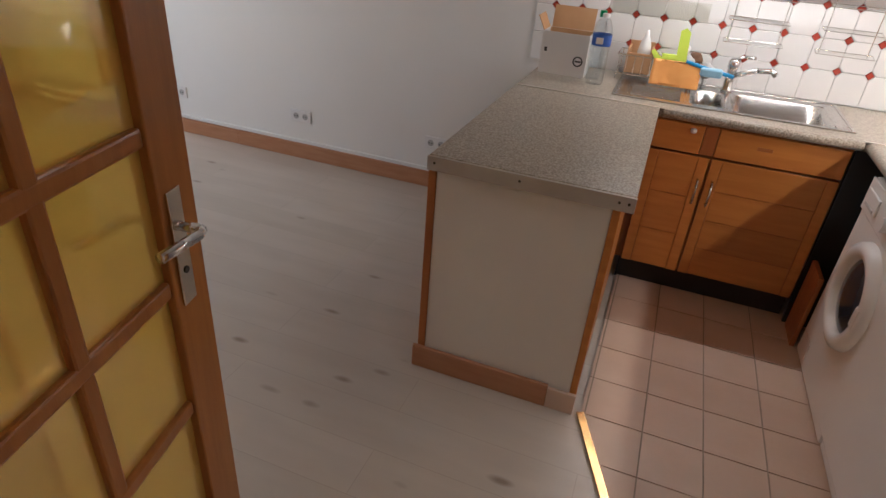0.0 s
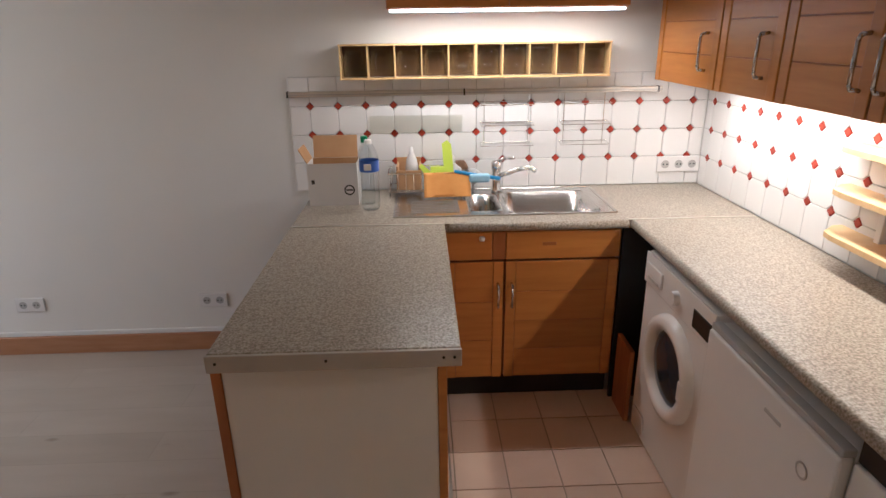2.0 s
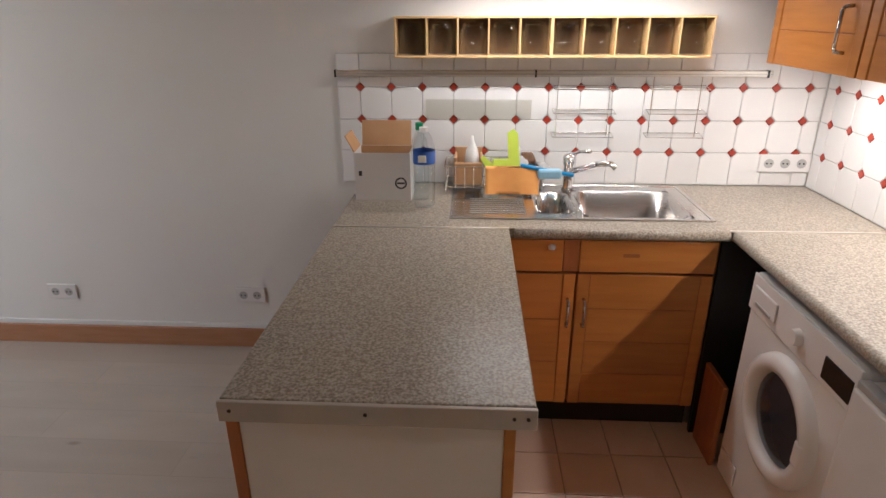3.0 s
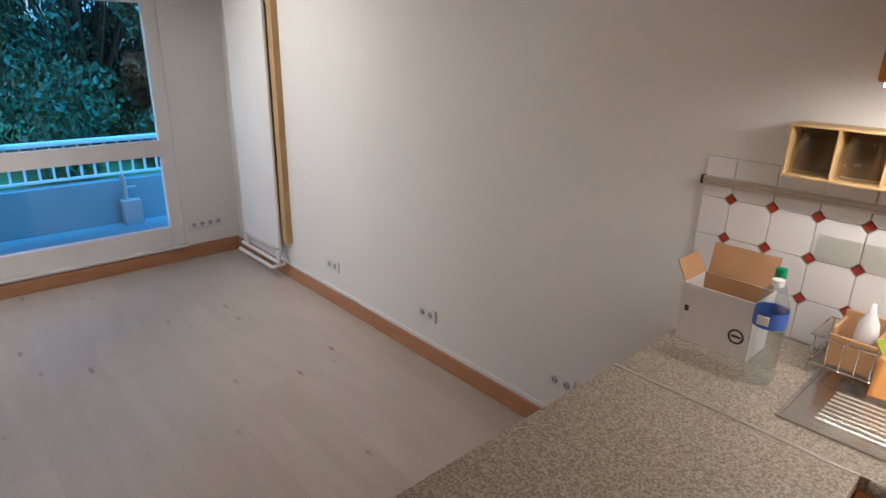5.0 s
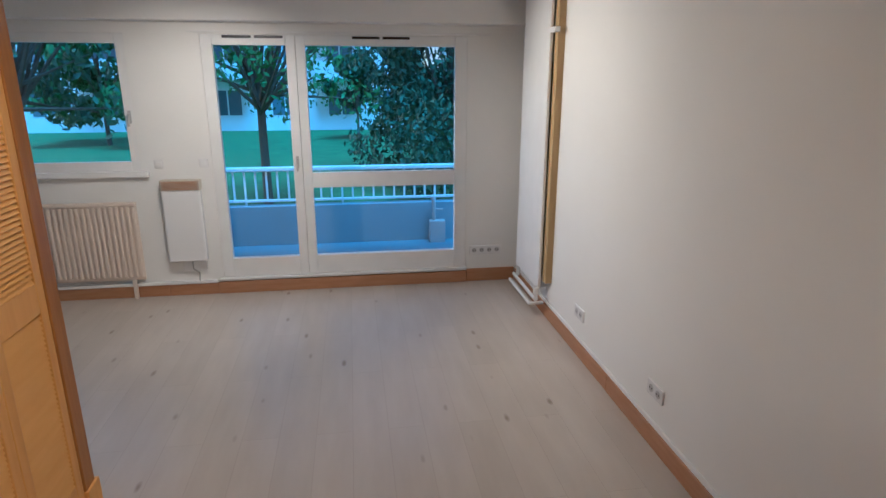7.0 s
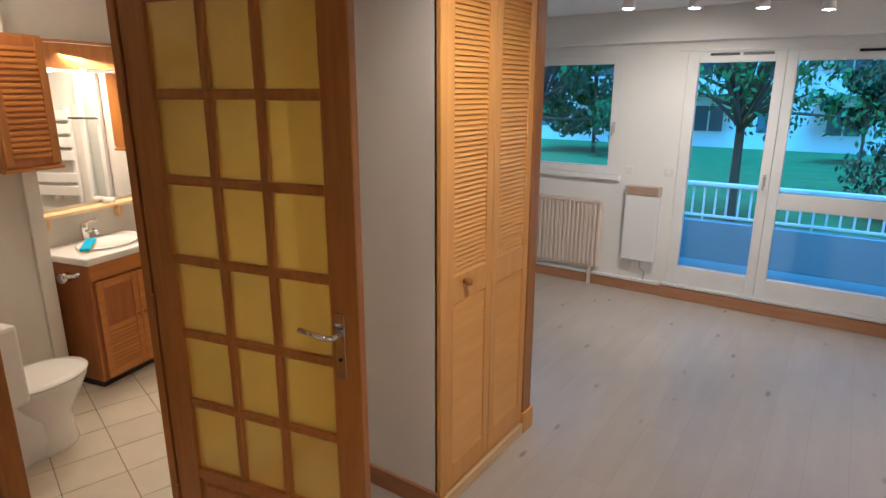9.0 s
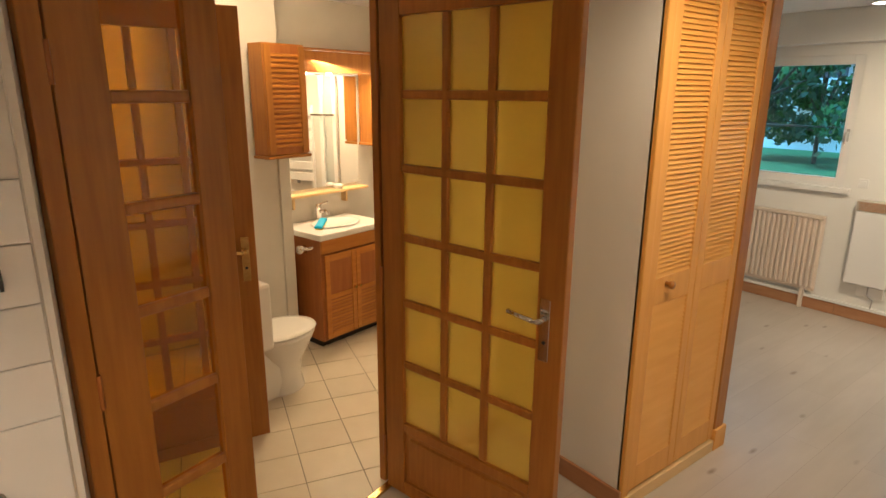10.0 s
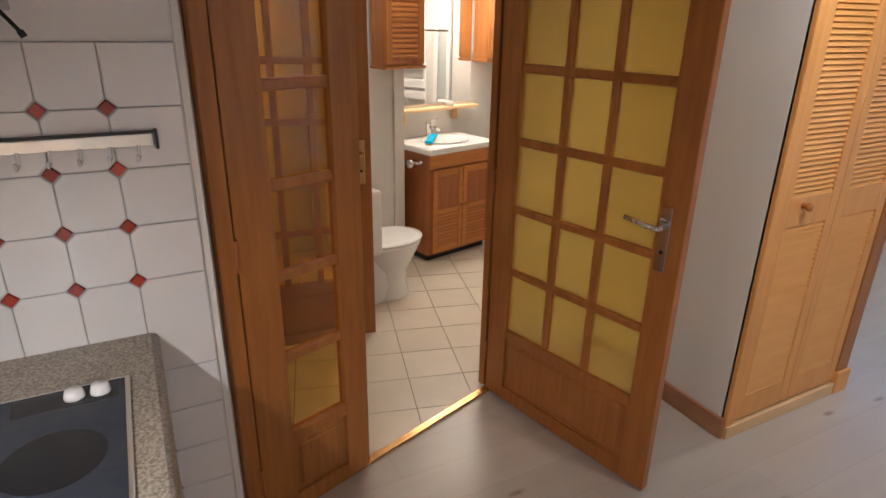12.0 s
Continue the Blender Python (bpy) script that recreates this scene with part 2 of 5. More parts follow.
GRASS = material("lawn", (0.060, 0.105, 0.035), 0.9, second=(0.12, 0.19, 0.06), scale=1.5, bump=0.6, bump_scale=20)
LEAF = material("leaves", (0.045, 0.085, 0.045), 0.6, second=(0.09, 0.12, 0.06), scale=2.5)
LEAFLIGHT = material("light_leaves", (0.05, 0.12, 0.035), 0.6, second=(0.12, 0.2, 0.05), scale=2.5)
LEAFBROWN = material("autumn_leaves", (0.16, 0.075, 0.03), 0.7, second=(0.22, 0.11, 0.04), scale=2.5)
BARK = material("bark", (0.09, 0.065, 0.045), 0.9, second=(0.13, 0.1, 0.07), scale=10, stretch=(4, 4, 0.6), bump=0.5)
FACADE = material("white_facade", (0.78, 0.79, 0.80), 0.8, second=(0.70, 0.71, 0.72), scale=0.8)
FARGLASS = material("far_window", (0.10, 0.13, 0.16), 0.15, second=(0.16, 0.19, 0.22), scale=0.6)


# ---- building helpers ----
def thing(name, x, y, z, label, category, rz=0, group="", kind=""):
    ob = new(name)
    ob.empty_display_size = 0.05
    ob.matrix_world = pose(x, y, z, 0, 0, rz)
    return tagged(ob, label, category, group, kind)


def world_of(ob):
    m = ob.matrix_basis.copy()
    while ob.parent:
        ob = ob.parent
        m = ob.matrix_basis @ m
    return m


def finish(name, bm, mat, parent=None, label="", local=False, smooth=False, mats=None):
    """One mesh object from a bmesh in the world's coordinates (local: in its parent's)."""
    if parent is not None and not local:
        bm.transform(world_of(parent).inverted())
    me = bpy.data.meshes.new(name)
    bm.normal_update()
    bm.to_mesh(me)
    bm.free()
    if smooth:
        me.polygons.foreach_set("use_smooth", [True] * len(me.polygons))
    for m in (mats or [mat]):
        me.materials.append(m)
    ob = new(name, me)
    ob.parent = parent
    if label:
        ob["label"] = label
    return ob


def add_box(bm, x0, y0, z0, x1, y1, z1, bevel=0.0, seg=2):
    m = Matrix.Translation(((x0 + x1) / 2, (y0 + y1) / 2, (z0 + z1) / 2)) @ Matrix.Diagonal((abs(x1 - x0), abs(y1 - y0), abs(z1 - z0), 1))
    r = bmesh.ops.create_cube(bm, size=1, matrix=m)
    if bevel:
        es = list({e for v in r["verts"] for e in v.link_edges})
        bmesh.ops.bevel(bm, geom=es, offset=bevel, segments=seg, affect='EDGES', profile=0.5)
    return bm


def add_cyl(bm, a, b, r0, r1=None, seg=14):
    a, b = Vector(a), Vector(b)
    d = b - a
    m = Matrix.Translation((a + b) / 2) @ d.to_track_quat('Z', 'Y').to_matrix().to_4x4()
    bmesh.ops.create_cone(bm, cap_ends=True, segments=seg, radius1=r0, radius2=r0 if r1 is None else r1, depth=d.length, matrix=m)
    return bm


def add_lathe(bm, profile, cx=0, cy=0, cz=0, seg=24, sx=1.0, sy=1.0, cap=False):
    rings = []
    for r, z in profile:
        rings.append([bm.verts.new((cx + sx * r * math.cos(2 * math.pi * i / seg), cy + sy * r * math.sin(2 * math.pi * i / seg), cz + z)) for i in range(seg)])
    for a, b in zip(rings, rings[1:]):
        for i in range(seg):
            bm.faces.new((a[i], a[(i + 1) % seg], b[(i + 1) % seg], b[i]))
    if cap:
        bm.faces.new(rings[0][::-1])
        bm.faces.new(rings[-1])
    return bm


def add_prism(bm, pts, z0, z1):
    lo = [bm.verts.new((x, y, z0)) for x, y in pts]
    hi = [bm.verts.new((x, y, z1)) for x, y in pts]
    n = len(pts)
    bm.faces.new(hi)
    bm.faces.new(lo[::-1])
    for i in range(n):
        bm.faces.new((lo[i], lo[(i + 1) % n], hi[(i + 1) % n], hi[i]))
    bmesh.ops.recalc_face_normals(bm, faces=bm.faces)
    return bm


def add_tube(bm, pts, r, seg=8):
    pts = [Vector(p) for p in pts]
    for a, b in zip(pts, pts[1:]):
        add_cyl(bm, a, b, r, seg=seg)
    for p in pts[1:-1]:
        bmesh.ops.create_icosphere(bm, subdivisions=1, radius=r * 1.02, matrix=Matrix.Translation(p))
    return bm


def box(name, mat, parent, x0, y0, z0, x1, y1, z1, bevel=0.0, label="", local=False):
    return finish(name, add_box(bmesh.new(), x0, y0, z0, x1, y1, z1, bevel), mat, parent, label, local)


def struct(name, mat, x0, y0, z0, x1, y1, z1, label, category="wall", bevel=0.0):
    return tagged(finish(name, add_box(bmesh.new(), x0, y0, z0, x1, y1, z1, bevel), mat), label, category, kind="structure")


def structs(name, mat, boxes, label, category="wall"):
    bm = bmesh.new()
    for b in boxes:
        add_box(bm, *b)
    return tagged(finish(name, bm, mat), label, category, kind="structure")


# ---- large structure ----
XW, YN, XE = -4.235, 3.605, 1.975     # window wall, long wall, kitchen side wall
YS, YB = -0.9, -2.03                   # far sides of living room and washroom
DX, DY = 0.018, 0.187                # right post of the glazed double door
UX, UY = 0.950, 0.313                # its line

wall_north = struct("wall_north", PAINT, XW - 0.3, YN, -0.1, XE + 0.2, YN + 0.2, CEIL + 0.1, "long white painted wall of living room and kitchen")
wall_east = struct("wall_east", PAINT, XE, YB - 0.15, -0.1, XE + 0.2, YN, CEIL + 0.1, "white painted wall behind the kitchen worktop")
# window wall with a door opening and a window opening
D0, D1, DTOP, DBOT = 1.01, 3.125, 2.125, 0.14
W0, W1, WBOT, WTOP = -0.72, 0.46, 1.075, 2.125
wall_west = structs("wall_west", PAINT, [
    (XW - 0.3, D1, -0.1, XW, YN, CEIL + 0.1), (XW - 0.3, W1, -0.1, XW, D0, CEIL + 0.1), (XW - 0.3, YS - 0.2, -0.1, XW, W0, CEIL + 0.1),
    (XW - 0.3, D0, DTOP, XW, D1, CEIL + 0.1), (XW - 0.3, W0, WTOP, XW, W1, CEIL + 0.1), (XW - 0.3, W0, -0.1, XW, W1, WBOT),
    (XW - 0.3, D0, -0.1, XW, D1, DBOT)], "white painted window wall with balcony door and window")
struct("beam", PAINT, XW + 0.002, YS, 2.21, XW + 0.17, YN, CEIL, "white boxed beam above the windows", "beam", 0.006)
struct("wall_south", PAINT, XW - 0.3, YS - 0.2, -0.1, -1.52, YS, CEIL + 0.1, "white painted wall at the far end of the living room")
# closet box: side facing the entrance, and its flank towards the window
struct("wall_closet_side", PAINT, -0.765, 0.14, -0.1, -0.70, 0.955, CEIL + 0.1, "white painted wall between door and louvred closet")
struct("wall_closet_flank", PAINT, -1.58, YS - 0.2, -0.1, -1.525, 0.92, CEIL + 0.1, "white painted flank of the closet")
struct("wall_closet_back", PAINT, -1.525, 0.02, -0.1, -0.70, 0.14, CEIL + 0.1, "white painted wall behind the closet")
structs("wall_door_right", PAINT, [(-0.70, 0.02, -0.1, -0.055, 0.14, CEIL + 0.1)], "white painted wall beside the glazed double door")
# kitchen end wall, meeting the door post
wall_kitchen_end = struct("wall_kitchen_end", PAINT, 1.25, 0.56, -0.1, XE, 0.677, CEIL + 0.1, "white painted end wall of the kitchen")
bm = bmesh.new()
add_prism(bm, [(DX + 1.282 * UX, DY + 1.282 * UY), (1.27, 0.690), (1.28, 0.56), (DX + 1.282 * UX + 0.05, DY + 1.282 * UY - 0.12)], -0.1, CEIL + 0.1)
tagged(finish("wall_door_left", bm, PAINT), "narrow white painted wall end beside the door post", "wall", kind="structure")
# wall above the double door
bm = bmesh.new()
add_prism(bm, [(DX - 0.07, DY - 0.03), (DX + 1.26 * UX, DY + 1.26 * UY), (DX + 1.26 * UX + 0.04, DY + 1.26 * UY - 0.1), (DX - 0.03, DY - 0.13)], 2.27, CEIL + 0.1)
tagged(finish("wall_over_door", bm, PAINT), "white painted wall over the glazed double door", "wall", kind="structure")
# washroom shell
wall_bath_back = struct("wall_bath_back", BWALL, -1.525, YB - 0.15, -0.1, XE, YB, CEIL + 0.1, "light tiled washroom wall behind the basin")
struct("wall_bath_duct", BWALL, -0.27, YB, -0.1, 0.25, -1.54, CEIL + 0.1, "boxed-in light tiled duct beside the toilet", "wall", 0.004)
struct("wall_bath_right", BWALL, -1.40, YB, -0.1, -1.34, 0.02, CEIL + 0.1, "light tiled washroom side wall")
struct("wall_entry", PAINT, 1.285, YB, -0.1, 1.42, 0.56, CEIL + 0.1, "painted wall of the small entrance")

struct("floor", LAMINATE, XW - 0.05, YS, -0.12, XE, YN, 0.0, "pale grey oak laminate floor with dark knots", "floor")
struct("ceiling", CEILING, XW - 0.3, YB - 0.15, CEIL, XE + 0.2, YN + 0.2, CEIL + 0.12, "plain white painted ceiling", "ceiling")

# ---- skirting, trim ----
def skirting(name, boxes, label):
    bm = bmesh.new()
    for b in boxes:
        add_box(bm, *b, 0.004, 1)
    return tagged(finish(name, bm, SKIRT), label, "baseboard", kind="structure")


skirting("baseboard", [(XW + 0.01, YN - 0.016, 0.0, -2.15, YN, 0.105)], "brown wooden baseboard along the long wall")
skirting("baseboard", [(-2.148, YN - 0.018, 0.0, -0.02, YN, 0.108)], "lighter brown wooden baseboard along the long wall")
struct("trim", TRIM, XW + 0.01, YN - 0.013, 0.109, -0.02, YN, 0.135, "white painted pipe trim above the baseboard", "trim", 0.004)
skirting("baseboard", [(XW, 3.135, 0.0, XW + 0.016, YN - 0.02, 0.12), (XW, W1 + 0.1, 0.0, XW + 0.016, D0 - 0.05, 0.10), (XW, YS, 0.0, XW + 0.016, W1 + 0.098, 0.10), (XW, D0 - 0.048, 0.0, XW + 0.022, 3.133, 0.105)],
         "brown wooden baseboard under the windows")
skirting("baseboard", [(-0.70, 0.155, 0.0, -0.684, 0.97, 0.10)], "brown wooden baseboard beside the closet")
skirting("baseboard", [(-0.683, 0.14, 0.0, -0.07, 0.155, 0.10)], "brown wooden baseboard behind the open door")
struct("trim", TRIM, XW, YS, 0.101, XW + 0.03, D0 - 0.05, 0.13, "white pipe run above the baseboard", "trim", 0.006)

# ---- kitchen tiled floor: slab, brass strip ----
KFLOOR = [(0.612, 1.982), (1.17, 0.61), (XE, 0.68), (XE, YN), (0.612, YN)]
bm = add_prism(bmesh.new(), KFLOOR, 0.0005, 0.004)
kitchen_floor = tagged(finish("floor_kitchen", bm, BGROUT), "beige tiled kitchen floor", "floor", kind="structure")
bm = bmesh.new()
a, b = Vector((0.609, 1.984, 0)), Vector((1.155, 0.615, 0))
side = Vector((b - a).normalized().cross(Vector((0, 0, 1)))) * 0.014
add_prism(bm, [(a + side).xy, (b + side).xy, (b - side).xy, (a - side).xy], 0.001, 0.013)
tagged(finish("threshold_strip", bm, BRASS), "narrow brass strip between laminate and kitchen tiles", "floor strip", kind="structure")
# washroom floor
bm = add_prism(bmesh.new(), [(DX - 0.05, DY - 0.035), (DX + 1.23 * UX, DY + 1.23 * UY), (1.28, 0.55), (1.28, YB), (-1.34, YB), (-1.34, 0.02), (-0.055, 0.02)], 0.0005, 0.004)
bath_floor = tagged(finish("floor_washroom", bm, BGROUT), "cream tiled washroom floor", "floor", kind="structure")
bm = bmesh.new()
p0, p1 = Vector((DX - 0.01, DY)), Vector((DX + 1.2 * UX, DY + 1.2 * UY))
nn = Vector((-UY, UX)) * 0.016
add_prism(bm, [p0 + nn, p1 + nn, p1 - nn, p0 - nn], 0.001, 0.014)
tagged(finish("threshold_strip", bm, BRASS), "brass threshold under the glazed double door", "floor strip", kind="structure")


# ---- windows ----
def window_frame(ob, y0, y1, z0, z1, w, x=XW):
    bm = bmesh.new()
    add_box(bm, x - 0.07, y0, z0, x - 0.012, y0 + w, z1, 0.004)
    add_box(bm, x - 0.07, y1 - w, z0, x - 0.012, y1, z1, 0.004)
    add_box(bm, x - 0.068, y0 + w, z1 - w, x - 0.014, y1 - w, z1, 0.004)
    add_box(bm, x - 0.068, y0 + w, z0, x - 0.014, y1 - w, z0 + w, 0.004)
    return finish("window_frame", bm, TRIM, ob)


def pane(ob, y0, y1, z0, z1, x=XW - 0.04):
    p = box("pane", GLASS, ob, x - 0.003, y0, z0, x + 0.003, y1, z1)
    p.visible_shadow = False
    return p


def pull(ob, y, z):
    bm = add_box(bmesh.new(), XW - 0.012, y - 0.012, z - 0.05, XW - 0.002, y + 0.012, z + 0.05, 0.003)
    add_tube(bm, [(XW - 0.004, y, z + 0.02), (XW + 0.03, y, z + 0.02), (XW + 0.035, y, z - 0.07)], 0.008)
    return finish("window_handle", bm, GREYPL, ob)


door = thing("balcony_door", XW - 0.04, (D0 + D1) / 2, DBOT, "white framed glazed double balcony door, closed", "glass door", kind="structure")
bm = bmesh.new()
G0, G1, G2, G3 = 1.098, 1.654, 1.806, 3.022
GB, GT, GM0, GM1 = 0.303, 2.045, 0.90, 1.028
for y0, y1 in ((D0, G0), (G1, 1.729), (1.731, G2), (G3, D1)):
    add_box(bm, XW - 0.07, y0 + 0.001, DBOT + 0.001, XW - 0.006, y1, DTOP - 0.001, 0.004)
for y0, y1 in ((G0, G1), (G2, G3)):
    add_box(bm, XW - 0.068, y0, DBOT + 0.001, XW - 0.008, y1, GB, 0.004)
    add_box(bm, XW - 0.068, y0, GT, XW - 0.008, y1, DTOP - 0.001, 0.004)
add_box(bm, XW - 0.066, G2, GM0, XW - 0.010, G3, GM1, 0.004)
finish("window_frame", bm, TRIM, door)
pane(door, G0, G1, GB, GT)
pane(door, G2, G3, GB, GM0)
pane(door, G2, G3, GM1, GT)
pull(door, 1.69, 1.12)
for y0, y1 in ((1.18, 1.64), (2.18, 2.645)):
    v = thing("air_vent", XW - 0.004, (y0 + y1) / 2, 2.105, "black slotted air vent over the balcony door", "vent", group="air vents")
    m = (y0 + y1) / 2
    box("slot", BLACK, v, XW - 0.006, y0, 2.098, XW + 0.004, m - 0.012, 2.117, 0.002)
    box("slot", BLACK, v, XW - 0.006, m + 0.012, 2.098, XW + 0.004, y1, 2.117, 0.002)
win = thing("window", XW - 0.04, (W0 + W1) / 2, WBOT, "white framed casement window, closed", "window", kind="structure")
window_frame(win, W0 + 0.001, W1 - 0.001, WBOT + 0.001, WTOP - 0.001, 0.072)
pane(win, W0 + 0.07, W1 - 0.07, WBOT + 0.07, WTOP - 0.07)
box("window_sill", TRIM, win, XW - 0.012, W0 - 0.05, WBOT - 0.045, XW + 0.05, W1 + 0.06, WBOT + 0.002, 0.006)
pull(win, W1 - 0.035, 1.5)
struct("trim", TRIM, XW, D0 - 0.09, 2.135, XW + 0.012, D1 + 0.2, 2.15, "thin white cable trim over the windows", "trim", 0.003)
struct("trim", TRIM, XW, D0 - 0.03, DBOT - 0.022, XW + 0.03, D1 + 0.01, DBOT, "white door sill", "trim", 0.004)


# ---- sockets and switches ----
def socket(m, count, label):
    """Wall outlet in the xz plane, facing -y at local origin."""
    ob = thing("wall_socket", 0, 0, 0, label, "socket", group="wall sockets")
    w = 0.07 * count + 0.012
    finish("plate", add_box(bmesh.new(), -w / 2, -0.012, -0.04, w / 2, 0, 0.04, 0.004), ENAMEL, ob, local=True)
    for i in range(count):
        cx = -w / 2 + 0.041 + 0.07 * i
        bm = add_cyl(bmesh.new(), (cx, -0.0135, 0), (cx, -0.010, 0), 0.021, seg=18)
        finish("well", bm, GREYPL, ob, local=True)
        for dx in (-0.009, 0.009):
            finish("hole", add_cyl(bmesh.new(), (cx + dx, -0.0150, 0), (cx + dx, -0.011, 0), 0.004, seg=8), BLACK, ob, local=True)
    ob.matrix_world = m
    return ob


for x in (-2.65, -1.619, -0.635):
    socket(pose(x, YN, 0.30), 2, "white double wall socket above the baseboard")
socket(pose(XW, 3.31, 0.295, 0, 0, 90), 4, "white quadruple wall socket beside the balcony door")
socket(pose(1.85, YN - 0.012, 1.005), 3, "white triple wall socket over the worktop")
for y in (0.60, 0.945):
    sw = thing("wall_switch", XW, y, 1.13, "small white wall switch", "switch", group="wall switches")
    box("plate", ENAMEL, sw, XW, y - 0.035, 1.095, XW + 0.011, y + 0.035, 1.165, 0.004)
    box("rocker", TRIM, sw, XW + 0.010, y - 0.022, 1.11, XW + 0.015, y + 0.022, 1.15, 0.002)

# ---- heaters ----
rad = thing("radiator", XW + 0.07, 0.1, 0.12, "cream ribbed panel radiator under the window", "radiator")
box("back_panel", RADIATOR, rad, XW + 0.035, -0.42, 0.17, XW + 0.055, 0.47, 0.82, 0.006)
for i in range(21):
    y = -0.40 + 0.0424 * i
    finish("rib", add_box(bmesh.new(), XW + 0.052, y - 0.0145, 0.20, XW + 0.078, y + 0.0145, 0.80, 0.009, 2), RADIATOR, rad)
box("top_grille", RADIATOR, rad, XW + 0.03, -0.42, 0.805, XW + 0.082, 0.47, 0.832, 0.006)
box("foot", RADIATOR, rad, XW + 0.03, -0.38, 0.0, XW + 0.06, -0.35, 0.18, 0.003)
box("foot", RADIATOR, rad, XW + 0.03, 0.36, 0.0, XW + 0.06, 0.39, 0.18, 0.003)
KY = 0.03
conv = thing("convector_heater", XW + 0.05, 0.81, 0.27, "white electric wall convector with beige grille", "heater")
box("body", ENAMEL, conv, XW + 0.02, 0.655, 0.30, XW + 0.095, 0.955, 0.90, 0.012)
box("wall_bracket", GREYPL, conv, XW, 0.68, 0.36, XW + 0.022, 0.93, 0.86, 0.002)
box("grille", GRILLE, conv, XW + 0.012, 0.653, 0.902, XW + 0.098, 0.957, 0.985, 0.006)
for i in range(7):
    box("slot", CABDARK, conv, XW + 0.096, 0.672, 0.913 + 0.0095 * i, XW + 0.101, 0.938, 0.916 + 0.0095 * i)
bm = add_tube(bmesh.new(), [(XW + 0.03, 0.82, 0.31), (XW + 0.03, 0.82, 0.22), (XW + 0.045, 0.87, 0.19), (XW + 0.03, 0.86, 0.11)], 0.006)
finish("power_cord", bm, GREYPL, conv)
box("cable_box", ENAMEL, conv, XW, 0.74, 0.20, XW + 0.03, 0.93, 0.285, 0.004)

rad.location += Vector((0, -0.075, 0.0))
conv.location += Vector((0, -0.045, 0.02))

# tall white pipe casing and pipes in the corner
cas = thing("pipe_casing", -3.62, YN - 0.07, 0.18, "tall narrow white pipe casing in the room corner", "pipe casing")
box("front_board", TRIM, cas, -3.93, YN - 0.085, 0.24, -3.31, YN - 0.06, CEIL - 0.002, 0.006)
# strip coloured like the shadowed gap behind the front board
box("gap_shade_strip", GAPSHADE, cas, -3.31, YN - 0.05, 0.30, -3.24, YN, CEIL - 0.002, 0.003)
box("bracket", TRIM, cas, -3.32, YN - 0.09, 2.10, -3.20, YN - 0.051, 2.135, 0.004)
pip = thing("heating_pipes", -3.55, YN - 0.1, 0.05, "white heating pipes with valve near the floor", "pipes")
finish("pipe", add_tube(bmesh.new(), [(-3.95, YN - 0.10, 0.15), (-3.30, YN - 0.10, 0.15), (-3.30, YN - 0.10, 0.26)], 0.014, 10), TRIM, pip)
finish("pipe", add_tube(bmesh.new(), [(-3.95, YN - 0.13, 0.10), (-3.36, YN - 0.13, 0.10), (-3.36, YN - 0.06, 0.10), (-3.36, YN - 0.02, 0.10)], 0.014, 10), TRIM, pip)
finish("valve", add_lathe(bmesh.new(), [(0.0, 0), (0.022, 0), (0.024, 0.05), (0.015, 0.06), (0.0, 0.06)], -3.30, YN - 0.10, 0.20, 14), TRIM, pip)
finish("pipe", add_tube(bmesh.new(), [(-3.99, YN - 0.05, 0.12), (-3.99, YN - 0.05, CEIL - 0.001)], 0.018, 10), TRIM, pip)

# ---- ceiling spots ----
track = thing("ceiling_spot_rail", -3.0, 1.5, CEIL - 0.03, "white ceiling rail with four lit spots", "ceiling lamp")
bm = bmesh.new()
add_tube(bm, [(x, y, CEIL - 0.018) for x, y in SPOTS], 0.018, 8)
finish("rail", bm, TRIM, track)
for x, y in SPOTS:
    finish("arm", add_cyl(bmesh.new(), (x, y, CEIL - 0.02), (x, y, 2.38), 0.008, seg=8), TRIM, track)
    finish("shade", add_lathe(bmesh.new(), [(0.012, 0.085), (0.03, 0.075), (0.042, 0.0), (0.039, 0.0), (0.028, 0.07)], x, y, 2.30, 18), TRIM, track, smooth=True)
    finish("bulb", add_lathe(bmesh.new(), [(0.0, 0.0), (0.02, 0.004), (0.034, 0.012), (0.034, 0.016), (0.0, 0.02)], x, y, 2.295, 16), BULB, track)
# unlit fixture added where the closet fill spot hangs
ceil_lamp = thing("added_ceiling_light", -0.45, 1.70, CEIL, "small round white ceiling light, added for the closet fill", "ceiling lamp")
finish("base", add_lathe(bmesh.new(), [(0.0, 0.0), (0.09, 0.0), (0.09, -0.02), (0.0, -0.02)], -0.45, 1.70, CEIL, 24), TRIM, ceil_lamp)

# ---- kitchen: worktops ----
TOP, UND = 0.90, 0.862
pen = thing("peninsula_cabinet", 0.29, 2.45, 0.0, "kitchen peninsula unit with cream end panel and brown wooden edges", "cabinet")
box("end_panel", PANEL, pen, 0.0, 1.965, 0.0, 0.572, 1.985, UND - 0.002, 0.001)
box("edge_post", CABDARK, pen, -0.03, 1.962, 0.0, -0.001, 1.99, UND - 0.002, 0.003)
box("edge_post", CABWOOD, pen, 0.573, 1.962, 0.0, 0.598, 1.99, UND - 0.002, 0.003)
box("side_panel", CABDARK, pen, -0.028, 1.991, 0.0, -0.008, 2.95, UND - 0.002)
box("plinth", SKIRT, pen, -0.045, 1.945, 0.0, 0.495, 1.9615, 0.10, 0.004)
box("plinth_end", KTILE, pen, 0.496, 1.947, 0.0, 0.60, 1.9615, 0.09, 0.002)
